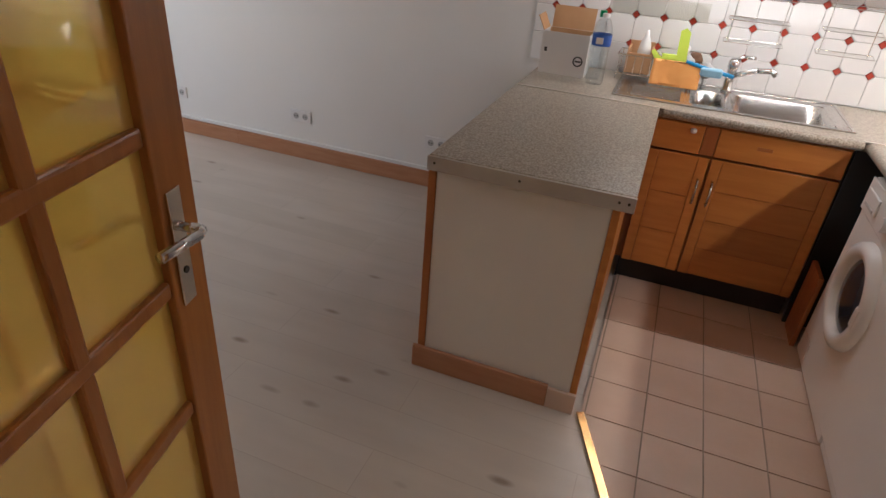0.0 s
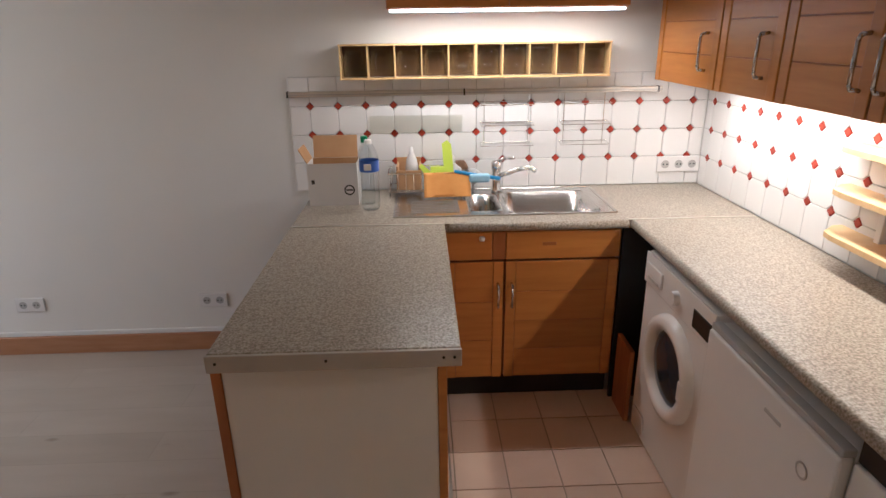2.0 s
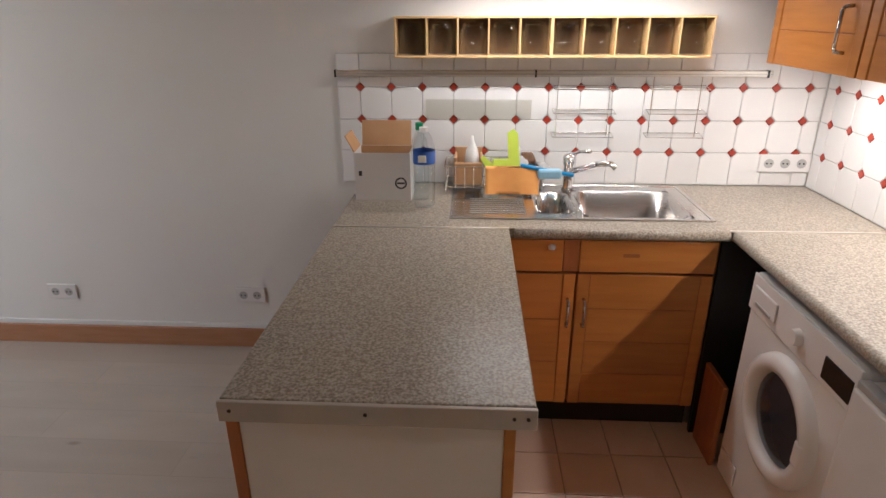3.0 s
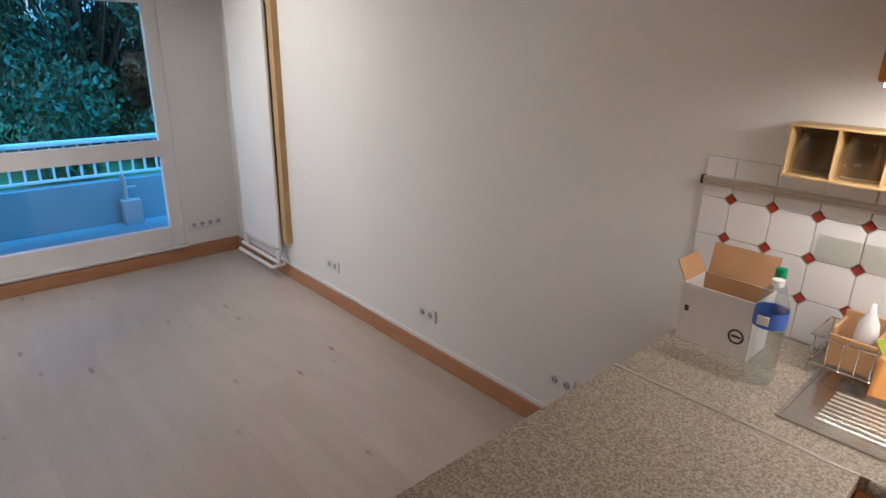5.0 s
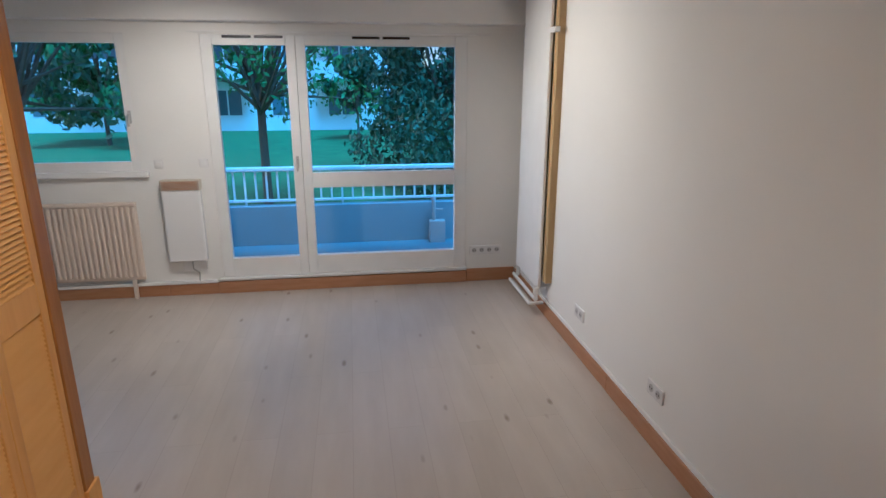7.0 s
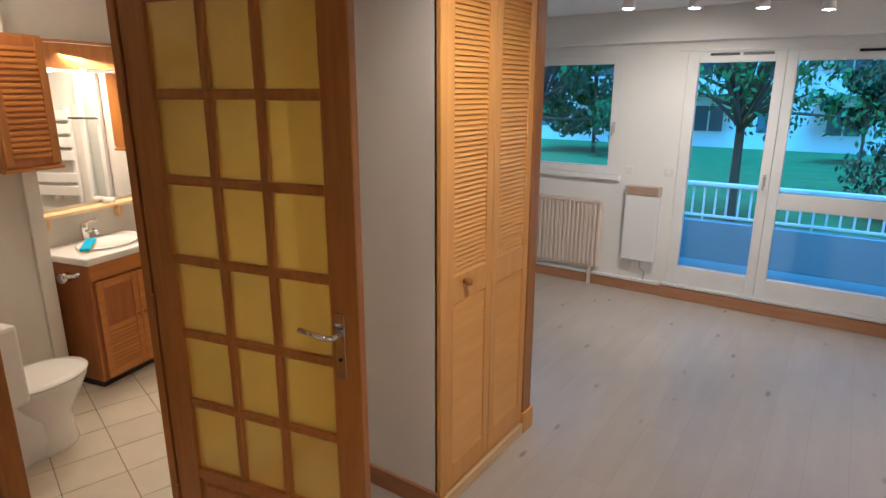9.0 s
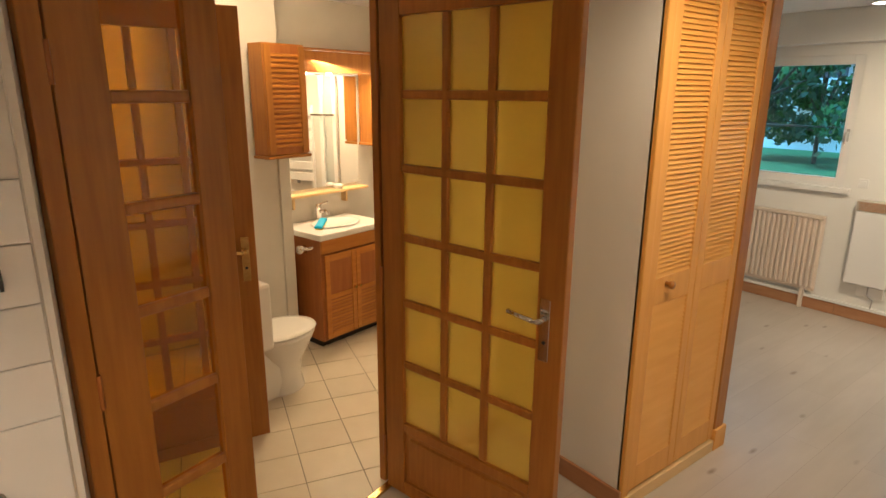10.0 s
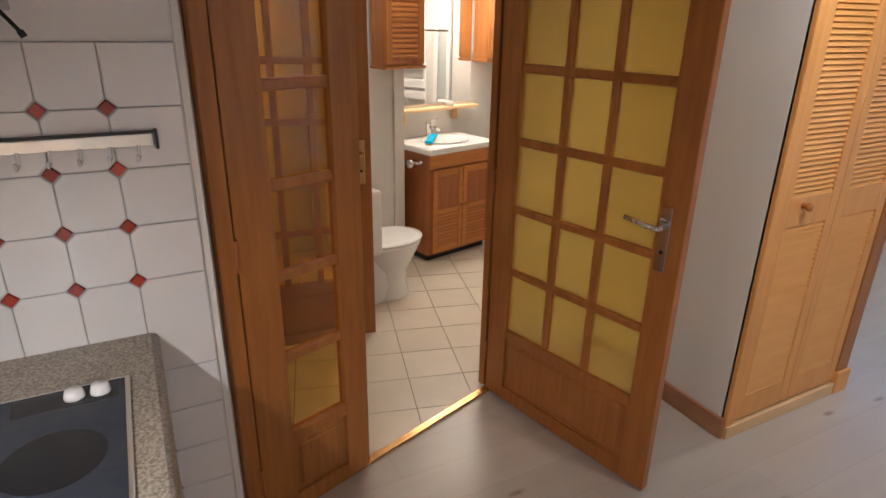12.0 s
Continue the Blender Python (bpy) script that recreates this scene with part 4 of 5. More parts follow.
# ---- glazed doors ----
def glazed_leaf(name, m, W, cols, px0, px1, label, glass, H=2.19, mun=0.034, front_handle=None, z0=0.36, rows=6, pitch=0.2865):
    """Leaf along local x from its hinge, 4 cm thick round local y = 0."""
    d = thing(name, 0, 0, 0, label, "door")
    T = 0.02
    ztop = z0 + pitch * rows
    for a, b in ((0.0, px0 - mun / 2), (px1 + mun / 2, W)):
        finish("stile", add_box(bmesh.new(), a, -T, 0.008, b, T, H, 0.004), DOORWOOD, d, local=True)
    x0, x1 = px0 - mun / 2, px1 + mun / 2
    finish("bottom_rail", add_box(bmesh.new(), x0, -T, 0.008, x1, T, 0.075, 0.003), DOORWOOD, d, local=True)
    finish("bottom_panel", add_box(bmesh.new(), x0, -T + 0.013, 0.075, x1, T - 0.013, z0 - 0.045, 0.0), DOORWOOD, d, local=True)
    finish("raised_field", add_box(bmesh.new(), x0 + 0.025, -T + 0.004, 0.10, x1 - 0.025, T - 0.004, z0 - 0.07, 0.007, 1), DOORWOOD, d, local=True)
    finish("lock_rail", add_box(bmesh.new(), x0, -T, z0 - 0.045, x1, T, z0 - 0.0, 0.004), DOORWOOD, d, local=True)
    finish("top_rail", add_box(bmesh.new(), x0, -T, ztop, x1, T, H, 0.004), DOORWOOD, d, local=True)
    for r in range(1, rows):
        finish("glazing_bar", add_box(bmesh.new(), x0, -0.015, z0 + pitch * r - mun / 2, x1, 0.015, z0 + pitch * r + mun / 2, 0.006), DOORWOOD, d, local=True)
    cw = (px1 - px0) / cols
    for c in range(1, cols):
        finish("glazing_bar", add_box(bmesh.new(), px0 + cw * c - mun / 2, -0.0145, z0, px0 + cw * c + mun / 2, 0.0145, ztop, 0.006), DOORWOOD, d, local=True)
    for r in range(rows):
        for c in range(cols):
            p = finish("pane", add_box(bmesh.new(), px0 + cw * c + mun / 2 - 0.002 if c else x0 - 0.001, -0.0025, z0 + pitch * r + mun / 2 - 0.002 if r else z0 - 0.001, px0 + cw * (c + 1) - mun / 2 + 0.002 if c < cols - 1 else x1 + 0.001, 0.0025, z0 + pitch * (r + 1) - mun / 2 + 0.002 if r < rows - 1 else ztop + 0.001), glass, d, local=True)
            p.visible_shadow = False
    for z in (0.22, 1.04, 1.88):
        h = add_cyl(bmesh.new(), (-0.006, -T - 0.006, z - 0.05), (-0.006, -T - 0.006, z + 0.05), 0.008, seg=10)
        finish("hinge", h, CABDARK, d, local=True)
    d.matrix_world = m
    return d


def lever(d, x, z, s, mat=CHROME, plate=True):
    """Lever handle with key plate on the side s (+1 or -1 in local y), pointing to the hinge."""
    bm = bmesh.new()
    ya, yb = sorted((s * 0.0205, s * 0.026))
    add_box(bm, x - 0.02, ya, z - 0.16, x + 0.02, yb, z + 0.07, 0.002)
    plate_ob = finish("key_plate", bm, mat, d, local=True)
    finish("keyhole", add_cyl(bmesh.new(), (x, s * 0.0255, z - 0.09), (x, s * 0.028, z - 0.09), 0.007, seg=10), BLACK, plate_ob, local=True)
    bm = add_tube(bmesh.new(), [(x, s * 0.022, z), (x, s * 0.068, z), (x - 0.02, s * 0.074, z), (x - 0.125, s * 0.07, z + 0.012)], 0.0095, 10)
    finish("lever_handle", bm, mat, d, "polished lever handle", local=True, smooth=True)


LEAFDIR = math.degrees(math.atan2(0.978, -0.205))
right_leaf = glazed_leaf("glazed_door", pose(DX, DY, 0, 0, 0, LEAFDIR), 0.875, 3, 0.128, 0.752, "open varnished wooden door with eighteen amber panes", AMBER, z0=0.378, pitch=0.2862, H=2.2)
lever(right_leaf, 0.805, 1.065, -1)
lever(right_leaf, 0.805, 1.065, 1)
left_leaf = glazed_leaf("glazed_door", pose(DX + 1.222 * UX, DY + 1.222 * UY, 0, 0, 0, 180 + math.degrees(math.atan2(UY, UX))), 0.46, 1, 0.147, 0.338, "closed narrow varnished door leaf with amber panes", AMBERCLEAR, z0=0.345, pitch=0.2915, H=2.2)
finish("lock_plate", add_box(bmesh.new(), 0.4575, -0.012, 0.98, 0.461, 0.012, 1.2, 0.001), BRASS, left_leaf, local=True)
inner = glazed_leaf("glazed_door", pose(1.06, -0.68, 0, 0, 0, 173), 0.755, 3, 0.115, 0.64, "open varnished inner door with amber panes", AMBERCLEAR)
lever(inner, 0.70, 1.05, -1, BRASS)
lever(inner, 0.70, 1.05, 1, BRASS)

fm = thing("door_frame", DX, DY, 0, "varnished wooden frame of the glazed double door", "door frame", rz=math.degrees(math.atan2(UY, UX)), kind="structure")
finish("jamb", add_box(bmesh.new(), -0.075, -0.06, 0, -0.012, 0.035, 2.265, 0.004), DOORWOOD, fm, local=True)
finish("jamb", add_box(bmesh.new(), 1.23, -0.07, 0, 1.281, 0.03, 2.265, 0.004), DOORWOOD, fm, local=True)
finish("lintel", add_box(bmesh.new(), -0.012, -0.06, 2.205, 1.23, 0.03, 2.265, 0.004), DOORWOOD, fm, local=True)
finish("stop", add_box(bmesh.new(), -0.012, -0.06, 0, 0.006, -0.026, 2.2, 0.002), DOORWOOD, fm, local=True)

# ---- louvred closet ----
CY = 0.962
cl = thing("louvred_closet", -1.07, 0.9, 0.0, "pine closet with two louvred folding doors, closed", "closet")
box("post", LOUVREFRAME, cl, -0.750, CY - 0.02, 0.0, -0.700, CY + 0.012, 2.38, 0.004)
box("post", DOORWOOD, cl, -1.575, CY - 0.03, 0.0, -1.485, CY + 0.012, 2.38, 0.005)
box("base_block", LOUVREFRAME, cl, -1.590, CY - 0.03, 0.0, -1.480, CY + 0.024, 0.12, 0.003)
box("head", LOUVREFRAME, cl, -0.749, CY - 0.02, 2.30, -1.486, CY + 0.006, 2.38, 0.003)
box("sill_board", PALEWOOD, cl, -1.479, CY - 0.015, 0.0, -0.702, CY + 0.02, 0.062, 0.003)
# dark sheet behind the slats, painted as the closet's unlit inside
box("inner_shade_sheet", DARKBACK, cl, -1.480, CY - 0.09, 0.07, -0.770, CY - 0.085, 2.3)
for x0, x1 in ((-1.116, -0.753), (-1.482, -1.120)):
    d = box("door", LOUVREFRAME, cl, x0, CY - 0.018, 0.072, x0 + 0.05, CY + 0.006, 2.295, 0.003)
    box("stile", LOUVREFRAME, d, x1 - 0.05, CY - 0.018, 0.072, x1, CY + 0.006, 2.295, 0.003)
    for z0, z1 in ((0.072, 0.19), (0.955, 1.075), (2.20, 2.295)):
        box("rail", LOUVREFRAME, d, x0 + 0.05, CY - 0.017, z0, x1 - 0.05, CY + 0.005, z1, 0.002)
    for z0, z1 in ((0.19, 0.955), (1.075, 2.20)):
        n = round((z1 - z0) / 0.0205)
        for i in range(n):
            zc = z0 + (i + 0.5) * (z1 - z0) / n
            bm = add_box(bmesh.new(), x0 + 0.049, -0.0125, -0.0025, x1 - 0.049, 0.0125, 0.0025)
            bm.transform(Matrix.Translation((0, CY - 0.006, zc)) @ Matrix.Rotation(radians(-58), 4, 'X'))
            finish("slat", bm, LOUVRE, d)
finish("knob", add_lathe(bmesh.new(), [(0.0, 0.0), (0.012, 0.0), (0.009, 0.012), (0.018, 0.022), (0.016, 0.034), (0.0, 0.037)], 0, 0, 0, 18), DOORWOOD, cl, "turned wooden knob", local=True, smooth=True).matrix_basis = world_of(cl).inverted() @ pose(-0.885, CY + 0.006, 1.04, -90)

# ---- washroom ----
BM = pose(-0.425, -1.36, 0, 0, 0, 13)


def local_thing(name, x, y, z, label, category):
    ob = thing(name, 0, 0, 0, label, category)
    ob.matrix_world = BM @ pose(x, y, z)
    return ob


def lbox(name, mat, ob, x0, y0, z0, x1, y1, z1, bevel=0.0, label=""):
    bm = add_box(bmesh.new(), x0, y0, z0, x1, y1, z1, bevel)
    bm.transform(BM)
    return finish(name, bm, mat, ob, label)


bm = add_box(bmesh.new(), -1.0, -0.60, -0.1, 0.55, -0.462, CEIL)
bm.transform(BM)
tagged(finish("wall_basin", bm, BWALL), "light tiled washroom wall behind the basin", "wall", kind="structure")
bm = add_box(bmesh.new(), 0.075, -0.46, -0.1, 0.16, -0.20, 1.60, 0.004)
bm.transform(BM)
tagged(finish("wall_stub", bm, BWALL), "half-height light tiled wall stub beside the basin", "wall", kind="structure")
va = local_thing("vanity_cabinet", -0.32, -0.22, 0, "brown wooden washbasin cabinet with louvred doors", "cabinet")
lbox("body", CABDARK, va, -0.62, -0.455, 0.06, 0.0, -0.02, 0.815, 0.004)
lbox("kick_board", BLACK, va, -0.60, -0.44, 0.0, -0.02, -0.06, 0.06)
lbox("rail", CABWOOD, va, -0.62, -0.02, 0.72, 0.0, 0.0, 0.815, 0.003)
for x0, x1 in ((-0.31, -0.025), (-0.60, -0.315)):
    d = lbox("door", CABDARK, va, x0, -0.018, 0.08, x1, -0.005, 0.705, 0.003)
    for a, b in ((x0, x0 + 0.04), (x1 - 0.04, x1)):
        lbox("stile", CABWOOD, d, a, -0.004, 0.08, b, 0.004, 0.705, 0.003)
    for a, b in ((0.08, 0.13), (0.375, 0.41), (0.655, 0.705)):
        lbox("rail", CABWOOD, d, x0 + 0.041, -0.004, a, x1 - 0.041, 0.003, b, 0.003)
    for i in range(9):
        lbox("slat", CABWOOD, d, x0 + 0.041, -0.0045, 0.135 + 0.0265 * i, x1 - 0.041, 0.0, 0.153 + 0.0265 * i, 0.002)
    kx = x0 + 0.02 if x0 > -0.4 else x1 - 0.02
    kb = add_cyl(bmesh.new(), (kx, 0.004, 0.42), (kx, 0.022, 0.42), 0.009, 0.012, 12)
    kb.transform(BM)
    finish("knob", kb, BRASS, d)
ba = local_thing("washbasin", -0.31, -0.22, 0.815, "white ceramic washbasin top with oval bowl", "washbasin")
lbox("slab", CERAMIC, ba, -0.64, -0.46, 0.816, 0.02, 0.015, 0.862, 0.010)
bm = add_lathe(bmesh.new(), [(0.20, 0.0), (0.195, 0.008), (0.18, 0.006), (0.15, -0.0), (0.06, -0.005), (0.0, -0.006)], -0.31, -0.21, 0.870, 28, 1, 0.78)
bm.transform(BM)
finish("bowl", bm, CERAMIC, ba, smooth=True)
bt = local_thing("basin_tap", -0.29, -0.38, 0.862, "chrome basin mixer tap", "tap")
bm = add_lathe(bmesh.new(), [(0.0, 0), (0.026, 0), (0.022, 0.02), (0.022, 0.09), (0.026, 0.10), (0.02, 0.125), (0.0, 0.13)], -0.29, -0.38, 0.862, 16)
add_tube(bm, [(-0.29, -0.38, 0.93), (-0.29, -0.30, 0.95), (-0.29, -0.26, 0.93)], 0.012, 10)
add_tube(bm, [(-0.29, -0.38, 0.985), (-0.36, -0.35, 1.0)], 0.008, 8)
bm.transform(BM)
finish("body", bm, CHROME, bt, smooth=True)
br = local_thing("scrub_brush", -0.13, -0.20, 0.868, "blue and yellow scrubbing brush on the basin", "brush")
bb = add_box(bmesh.new(), -0.09, -0.03, 0.012, 0.07, 0.03, 0.034, 0.010)
bb.transform(BM @ pose(-0.14, -0.17, 0.872, 0, 12, 35))
finish("handle", bb, material("sky_blue_plastic", (0.02, 0.42, 0.75), 0.4, second=(0.02, 0.36, 0.68), scale=10), br)
bb = add_box(bmesh.new(), -0.08, -0.026, 0.0, 0.06, 0.026, 0.012, 0.003)
bb.transform(BM @ pose(-0.14, -0.17, 0.872, 0, 12, 35))
finish("bristles", bb, YELLOW, br)
mi = local_thing("mirror", -0.33, -0.455, 1.11, "large frameless mirror over the basin", "mirror")
lbox("glass", MIRROR, mi, -0.78, -0.461, 1.10, -0.03, -0.455, 1.93)
sh = local_thing("mirror_shelf", -0.35, -0.4, 1.05, "pale wooden shelf under the mirror", "shelf")
lbox("board", PALEWOOD, sh, -0.80, -0.461, 1.058, -0.015, -0.36, 1.078, 0.003)
for x in (-0.09, -0.60):
    lbox("bracket", PALEWOOD, sh, x - 0.01, -0.461, 0.97, x + 0.01, -0.40, 1.057, 0.006)
cup = local_thing("soap_dish", -0.52, -0.40, 1.078, "small white soap dish on the shelf", "dish")
bm = add_lathe(bmesh.new(), [(0.0, 0.0), (0.035, 0.0), (0.04, 0.035), (0.036, 0.035), (0.03, 0.006), (0.0, 0.006)], -0.52, -0.41, 1.0785, 18)
bm.transform(BM)
finish("bowl", bm, CERAMIC, cup, smooth=True)
pel = local_thing("mirror_light_pelmet", -0.35, -0.35, 2.0, "brown wooden lit pelmet over the mirror", "lamp")
lbox("board", DOORWOOD, pel, -0.95, -0.32, 1.945, 0.10, -0.295, 2.09, 0.004)
lbox("top_board", DOORWOOD, pel, -0.95, -0.461, 2.092, 0.10, -0.295, 2.11, 0.003)
lbox("tube_lamp", GLOW, pel, -0.85, -0.40, 2.04, -0.05, -0.37, 2.06, 0.004, "lit lamp tube")
for x in (-0.16, -0.38):
    b2 = add_lathe(bmesh.new(), [(0, 0), (0.02, 0.0), (0.02, -0.012), (0, -0.014)], x, -0.30, 1.944, 14)
    b2.transform(BM)
    finish("spot", b2, GLOW, pel)
for nm, x0, x1 in (("wall_locker", 0.03, 0.34), ("wall_locker", -1.02, -0.80)):
    lk = local_thing(nm, (x0 + x1) / 2, -0.3, 1.42, "brown wooden wall locker with louvred door", "cabinet")
    lbox("body", DOORWOOD, lk, x0, -0.195 if x0 > 0 else -0.45, 1.42, x1, -0.05 if x0 > 0 else -0.30, 2.10, 0.003)
    lbox("cornice", DOORWOOD, lk, x0 - 0.015, -0.2 if x0 > 0 else -0.455, 1.40, x1 + 0.01, -0.035 if x0 > 0 else -0.29, 1.419, 0.004)
    yy = -0.05 if x0 > 0 else -0.30
    d = lbox("door", CABDARK, lk, x0 + 0.004, yy, 1.43, x1 - 0.004, yy + 0.004, 2.09, 0.001)
    for a, b in ((x0 + 0.004, x0 + 0.05), (x1 - 0.05, x1 - 0.004)):
        lbox("stile", DOORWOOD, d, a, yy + 0.004, 1.43, b, yy + 0.018, 2.09, 0.003)
    for i in range(19):
        lbox("slat", CABWOOD, d, x0 + 0.05, yy + 0.004, 1.47 + 0.0305 * i, x1 - 0.05, yy + 0.014, 1.49 + 0.0305 * i, 0.003)
# toilet, pointing to local -x
to = thing("toilet", 0.10, -1.03, 0, "white ceramic toilet with closed lid", "toilet")
TM = pose(-0.01, -1.02, 0, 0, 0, 13)
bm = add_lathe(bmesh.new(), [(0.11, 0.0), (0.115, 0.02), (0.10, 0.10), (0.105, 0.20), (0.155, 0.30), (0.185, 0.37), (0.188, 0.395)], 0, 0, 0, 28, 1.22, 0.95, cap=True)
bm.transform(TM @ pose(0.06, 0, 0))
finish("bowl", bm, CERAMIC, to, smooth=True)
bm = add_lathe(bmesh.new(), [(0.0, 0.018), (0.15, 0.016), (0.192, 0.006), (0.195, 0.0), (0.19, -0.006), (0.0, -0.008)], 0, 0, 0.405, 28, 1.22, 0.95)
bm.transform(TM @ pose(0.06, 0, 0))
finish("lid", bm, CERAMIC, to, smooth=True)
bm = add_box(bmesh.new(), 0.22, -0.18, 0.38, 0.40, 0.18, 0.78, 0.02)
bm.transform(TM)
finish("tank", bm, CERAMIC, to)
bm = add_box(bmesh.new(), 0.05, -0.08, 0.0, 0.36, 0.08, 0.38, 0.02)
bm.transform(TM)
finish("foot", bm, CERAMIC, to)
tp = local_thing("toilet_roll_holder", 0.02, -0.15, 0.72, "chrome toilet roll holder on the tiled stub", "roll holder")
bm = add_cyl(bmesh.new(), (0.075, -0.16, 0.74), (0.02, -0.16, 0.74), 0.03, seg=14)
add_tube(bm, [(0.06, -0.16, 0.75), (0.03, -0.10, 0.75), (-0.05, -0.10, 0.76)], 0.012, 10)
bm.transform(BM)
finish("holder", bm, CHROME, tp, smooth=True)
# towel warmer opposite the mirror, on the wall beside the door
tw = thing("towel_warmer", -1.32, -1.14, 0.7, "white flat-bar towel warmer on the washroom wall", "radiator")
for y in (-1.34, -0.92):
    box("upright", ENAMEL, tw, -1.325, y - 0.015, 0.62, -1.295, y + 0.015, 1.70, 0.005)
for z in (0.66, 0.76, 0.86, 1.03, 1.13, 1.30, 1.40, 1.50, 1.60):
    box("bar", ENAMEL, tw, -1.294, -1.36, z, -1.280, -0.90, z + 0.075, 0.005)
box("fixing", ENAMEL, tw, -1.3395, -1.16, 1.0, -1.294, -1.12, 1.04)
ss = thing("shower_screen", -1.30, -1.55, 0.004, "clear glass shower screen with white uprights", "shower screen")
for y in (-1.46, -1.60):
    box("upright", ENAMEL, ss, -1.325, y - 0.018, 0.009, -1.289, y + 0.018, 1.95, 0.004)
p = box("pane", GLASS, ss, -1.310, -1.581, 0.06, -1.304, -1.479, 1.93)
p.visible_shadow = False
finish("towel_rail", add_cyl(bmesh.new(), (-1.26, -1.62, 1.62), (-1.26, -1.38, 1.62), 0.009, seg=10), CHROME, ss)
for y in (-1.60, -1.46):
    finish("rail_post", add_cyl(bmesh.new(), (-1.29, y, 1.62), (-1.26, y, 1.62), 0.007, seg=8), CHROME, ss)

# ---- things on the worktop ----
cb = thing("cardboard_box", 0.11, 3.39, TOP, "open white cardboard box with brown inside", "box")
X0, X1, Y0, Y1, ZB, ZT = -0.005, 0.225, 3.305, 3.46, TOP + 0.001, TOP + 0.20
for nm, b in (("bottom", (X0, Y0, ZB, X1, Y1, ZB + 0.004)), ("front_side", (X0, Y0, ZB + 0.004, X1, Y0 + 0.004, ZT)), ("back_side", (X0, Y1 - 0.004, ZB + 0.004, X1, Y1, ZT)),
              ("left_side", (X0, Y0 + 0.004, ZB + 0.004, X0 + 0.004, Y1 - 0.004, ZT)), ("right_side", (X1 - 0.004, Y0 + 0.004, ZB + 0.004, X1, Y1 - 0.004, ZT))):
    box(nm, CARDWHITE, cb, *b)
box("lining", CARD, cb, X0 + 0.0045, Y0 + 0.0045, ZB + 0.005, X1 - 0.0045, Y0 + 0.0065, ZT - 0.001)
box("lining", CARD, cb, X0 + 0.0045, Y1 - 0.0065, ZB + 0.005, X1 - 0.0045, Y1 - 0.0045, ZT - 0.001)
bm = add_box(bmesh.new(), 0, -0.07, -0.002, 0.075, 0.07, 0.002)
bm.transform(pose(X0 + 0.002, (Y0 + Y1) / 2, ZT, 0, -118, 0))
finish("flap", bm, CARD, cb)
bm = add_box(bmesh.new(), -0.105, 0, -0.002, 0.105, 0.105, 0.002)
bm.transform(pose((X0 + X1) / 2, Y1 - 0.002, ZT, 78, 0, 0))
finish("flap", bm, CARD, cb)
bm = torus_ring(bmesh.new(), (0, 0, 0), 0.024, 0.021, 0.0006, 24)
bm.transform(pose(0.185, Y0 - 0.0004, TOP + 0.075, 0, 0, 90))
finish("printed_ring", bm, INK, cb)
box("printed_bar", INK, cb, 0.170, Y0 - 0.0008, TOP + 0.071, 0.200, Y0 - 0.0002, TOP + 0.079)
box("printed_mark", INK, cb, 0.012, Y0 - 0.0008, TOP + 0.105, 0.026, Y0 - 0.0002, TOP + 0.125)


def bottle(x, y, k=1.0):
    b = thing("water_bottle", x, y, TOP, "empty clear plastic water bottle with blue label", "bottle")
    prof = [(0.0, 0.004), (0.036, 0.002), (0.042, 0.012)]
    for i in range(7):
        prof += [(0.043, 0.02 + 0.02 * i), (0.0405, 0.03 + 0.02 * i)]
    prof += [(0.0435, 0.165), (0.0435, 0.235), (0.040, 0.255), (0.028, 0.285), (0.0155, 0.305), (0.0145, 0.318)]
    finish("body", add_lathe(bmesh.new(), [(r * k, z * k) for r, z in prof], x, y, TOP, 24), PETGLASS, b, smooth=True)
    finish("label", add_lathe(bmesh.new(), [(0.0442 * k, 0.18 * k), (0.0444 * k, 0.182 * k), (0.0444 * k, 0.228 * k), (0.0442 * k, 0.23 * k)], x, y, TOP, 24), LABELBLUE, b, "blue paper label", smooth=True)
    finish("label_patch", add_box(bmesh.new(), x - 0.02, y - 0.047, TOP + 0.19 * k, x + 0.012, y - 0.0425, TOP + 0.218 * k, 0.002), CARDWHITE, b)
    return b


bot = bottle(0.288, 3.235)
finish("cap", add_lathe(bmesh.new(), [(0.0, 0.30), (0.0165, 0.30), (0.0165, 0.318), (0.0, 0.32)], 0.288, 3.235, TOP, 16), TRIM, bot)
bot2 = thing("water_bottle", 0.262, 3.335, TOP, "clear plastic water bottle with green cap", "bottle")
finish("body", add_lathe(bmesh.new(), [(0.0, 0.004), (0.034, 0.002), (0.038, 0.015), (0.038, 0.20), (0.03, 0.25), (0.014, 0.28), (0.013, 0.30)], 0.262, 3.335, TOP, 22), PETGLASS, bot2, smooth=True)
finish("cap", add_lathe(bmesh.new(), [(0.0, 0.29), (0.016, 0.29), (0.016, 0.318), (0.0, 0.32)], 0.262, 3.335, TOP, 16), GREEN, bot2, "green screw cap")

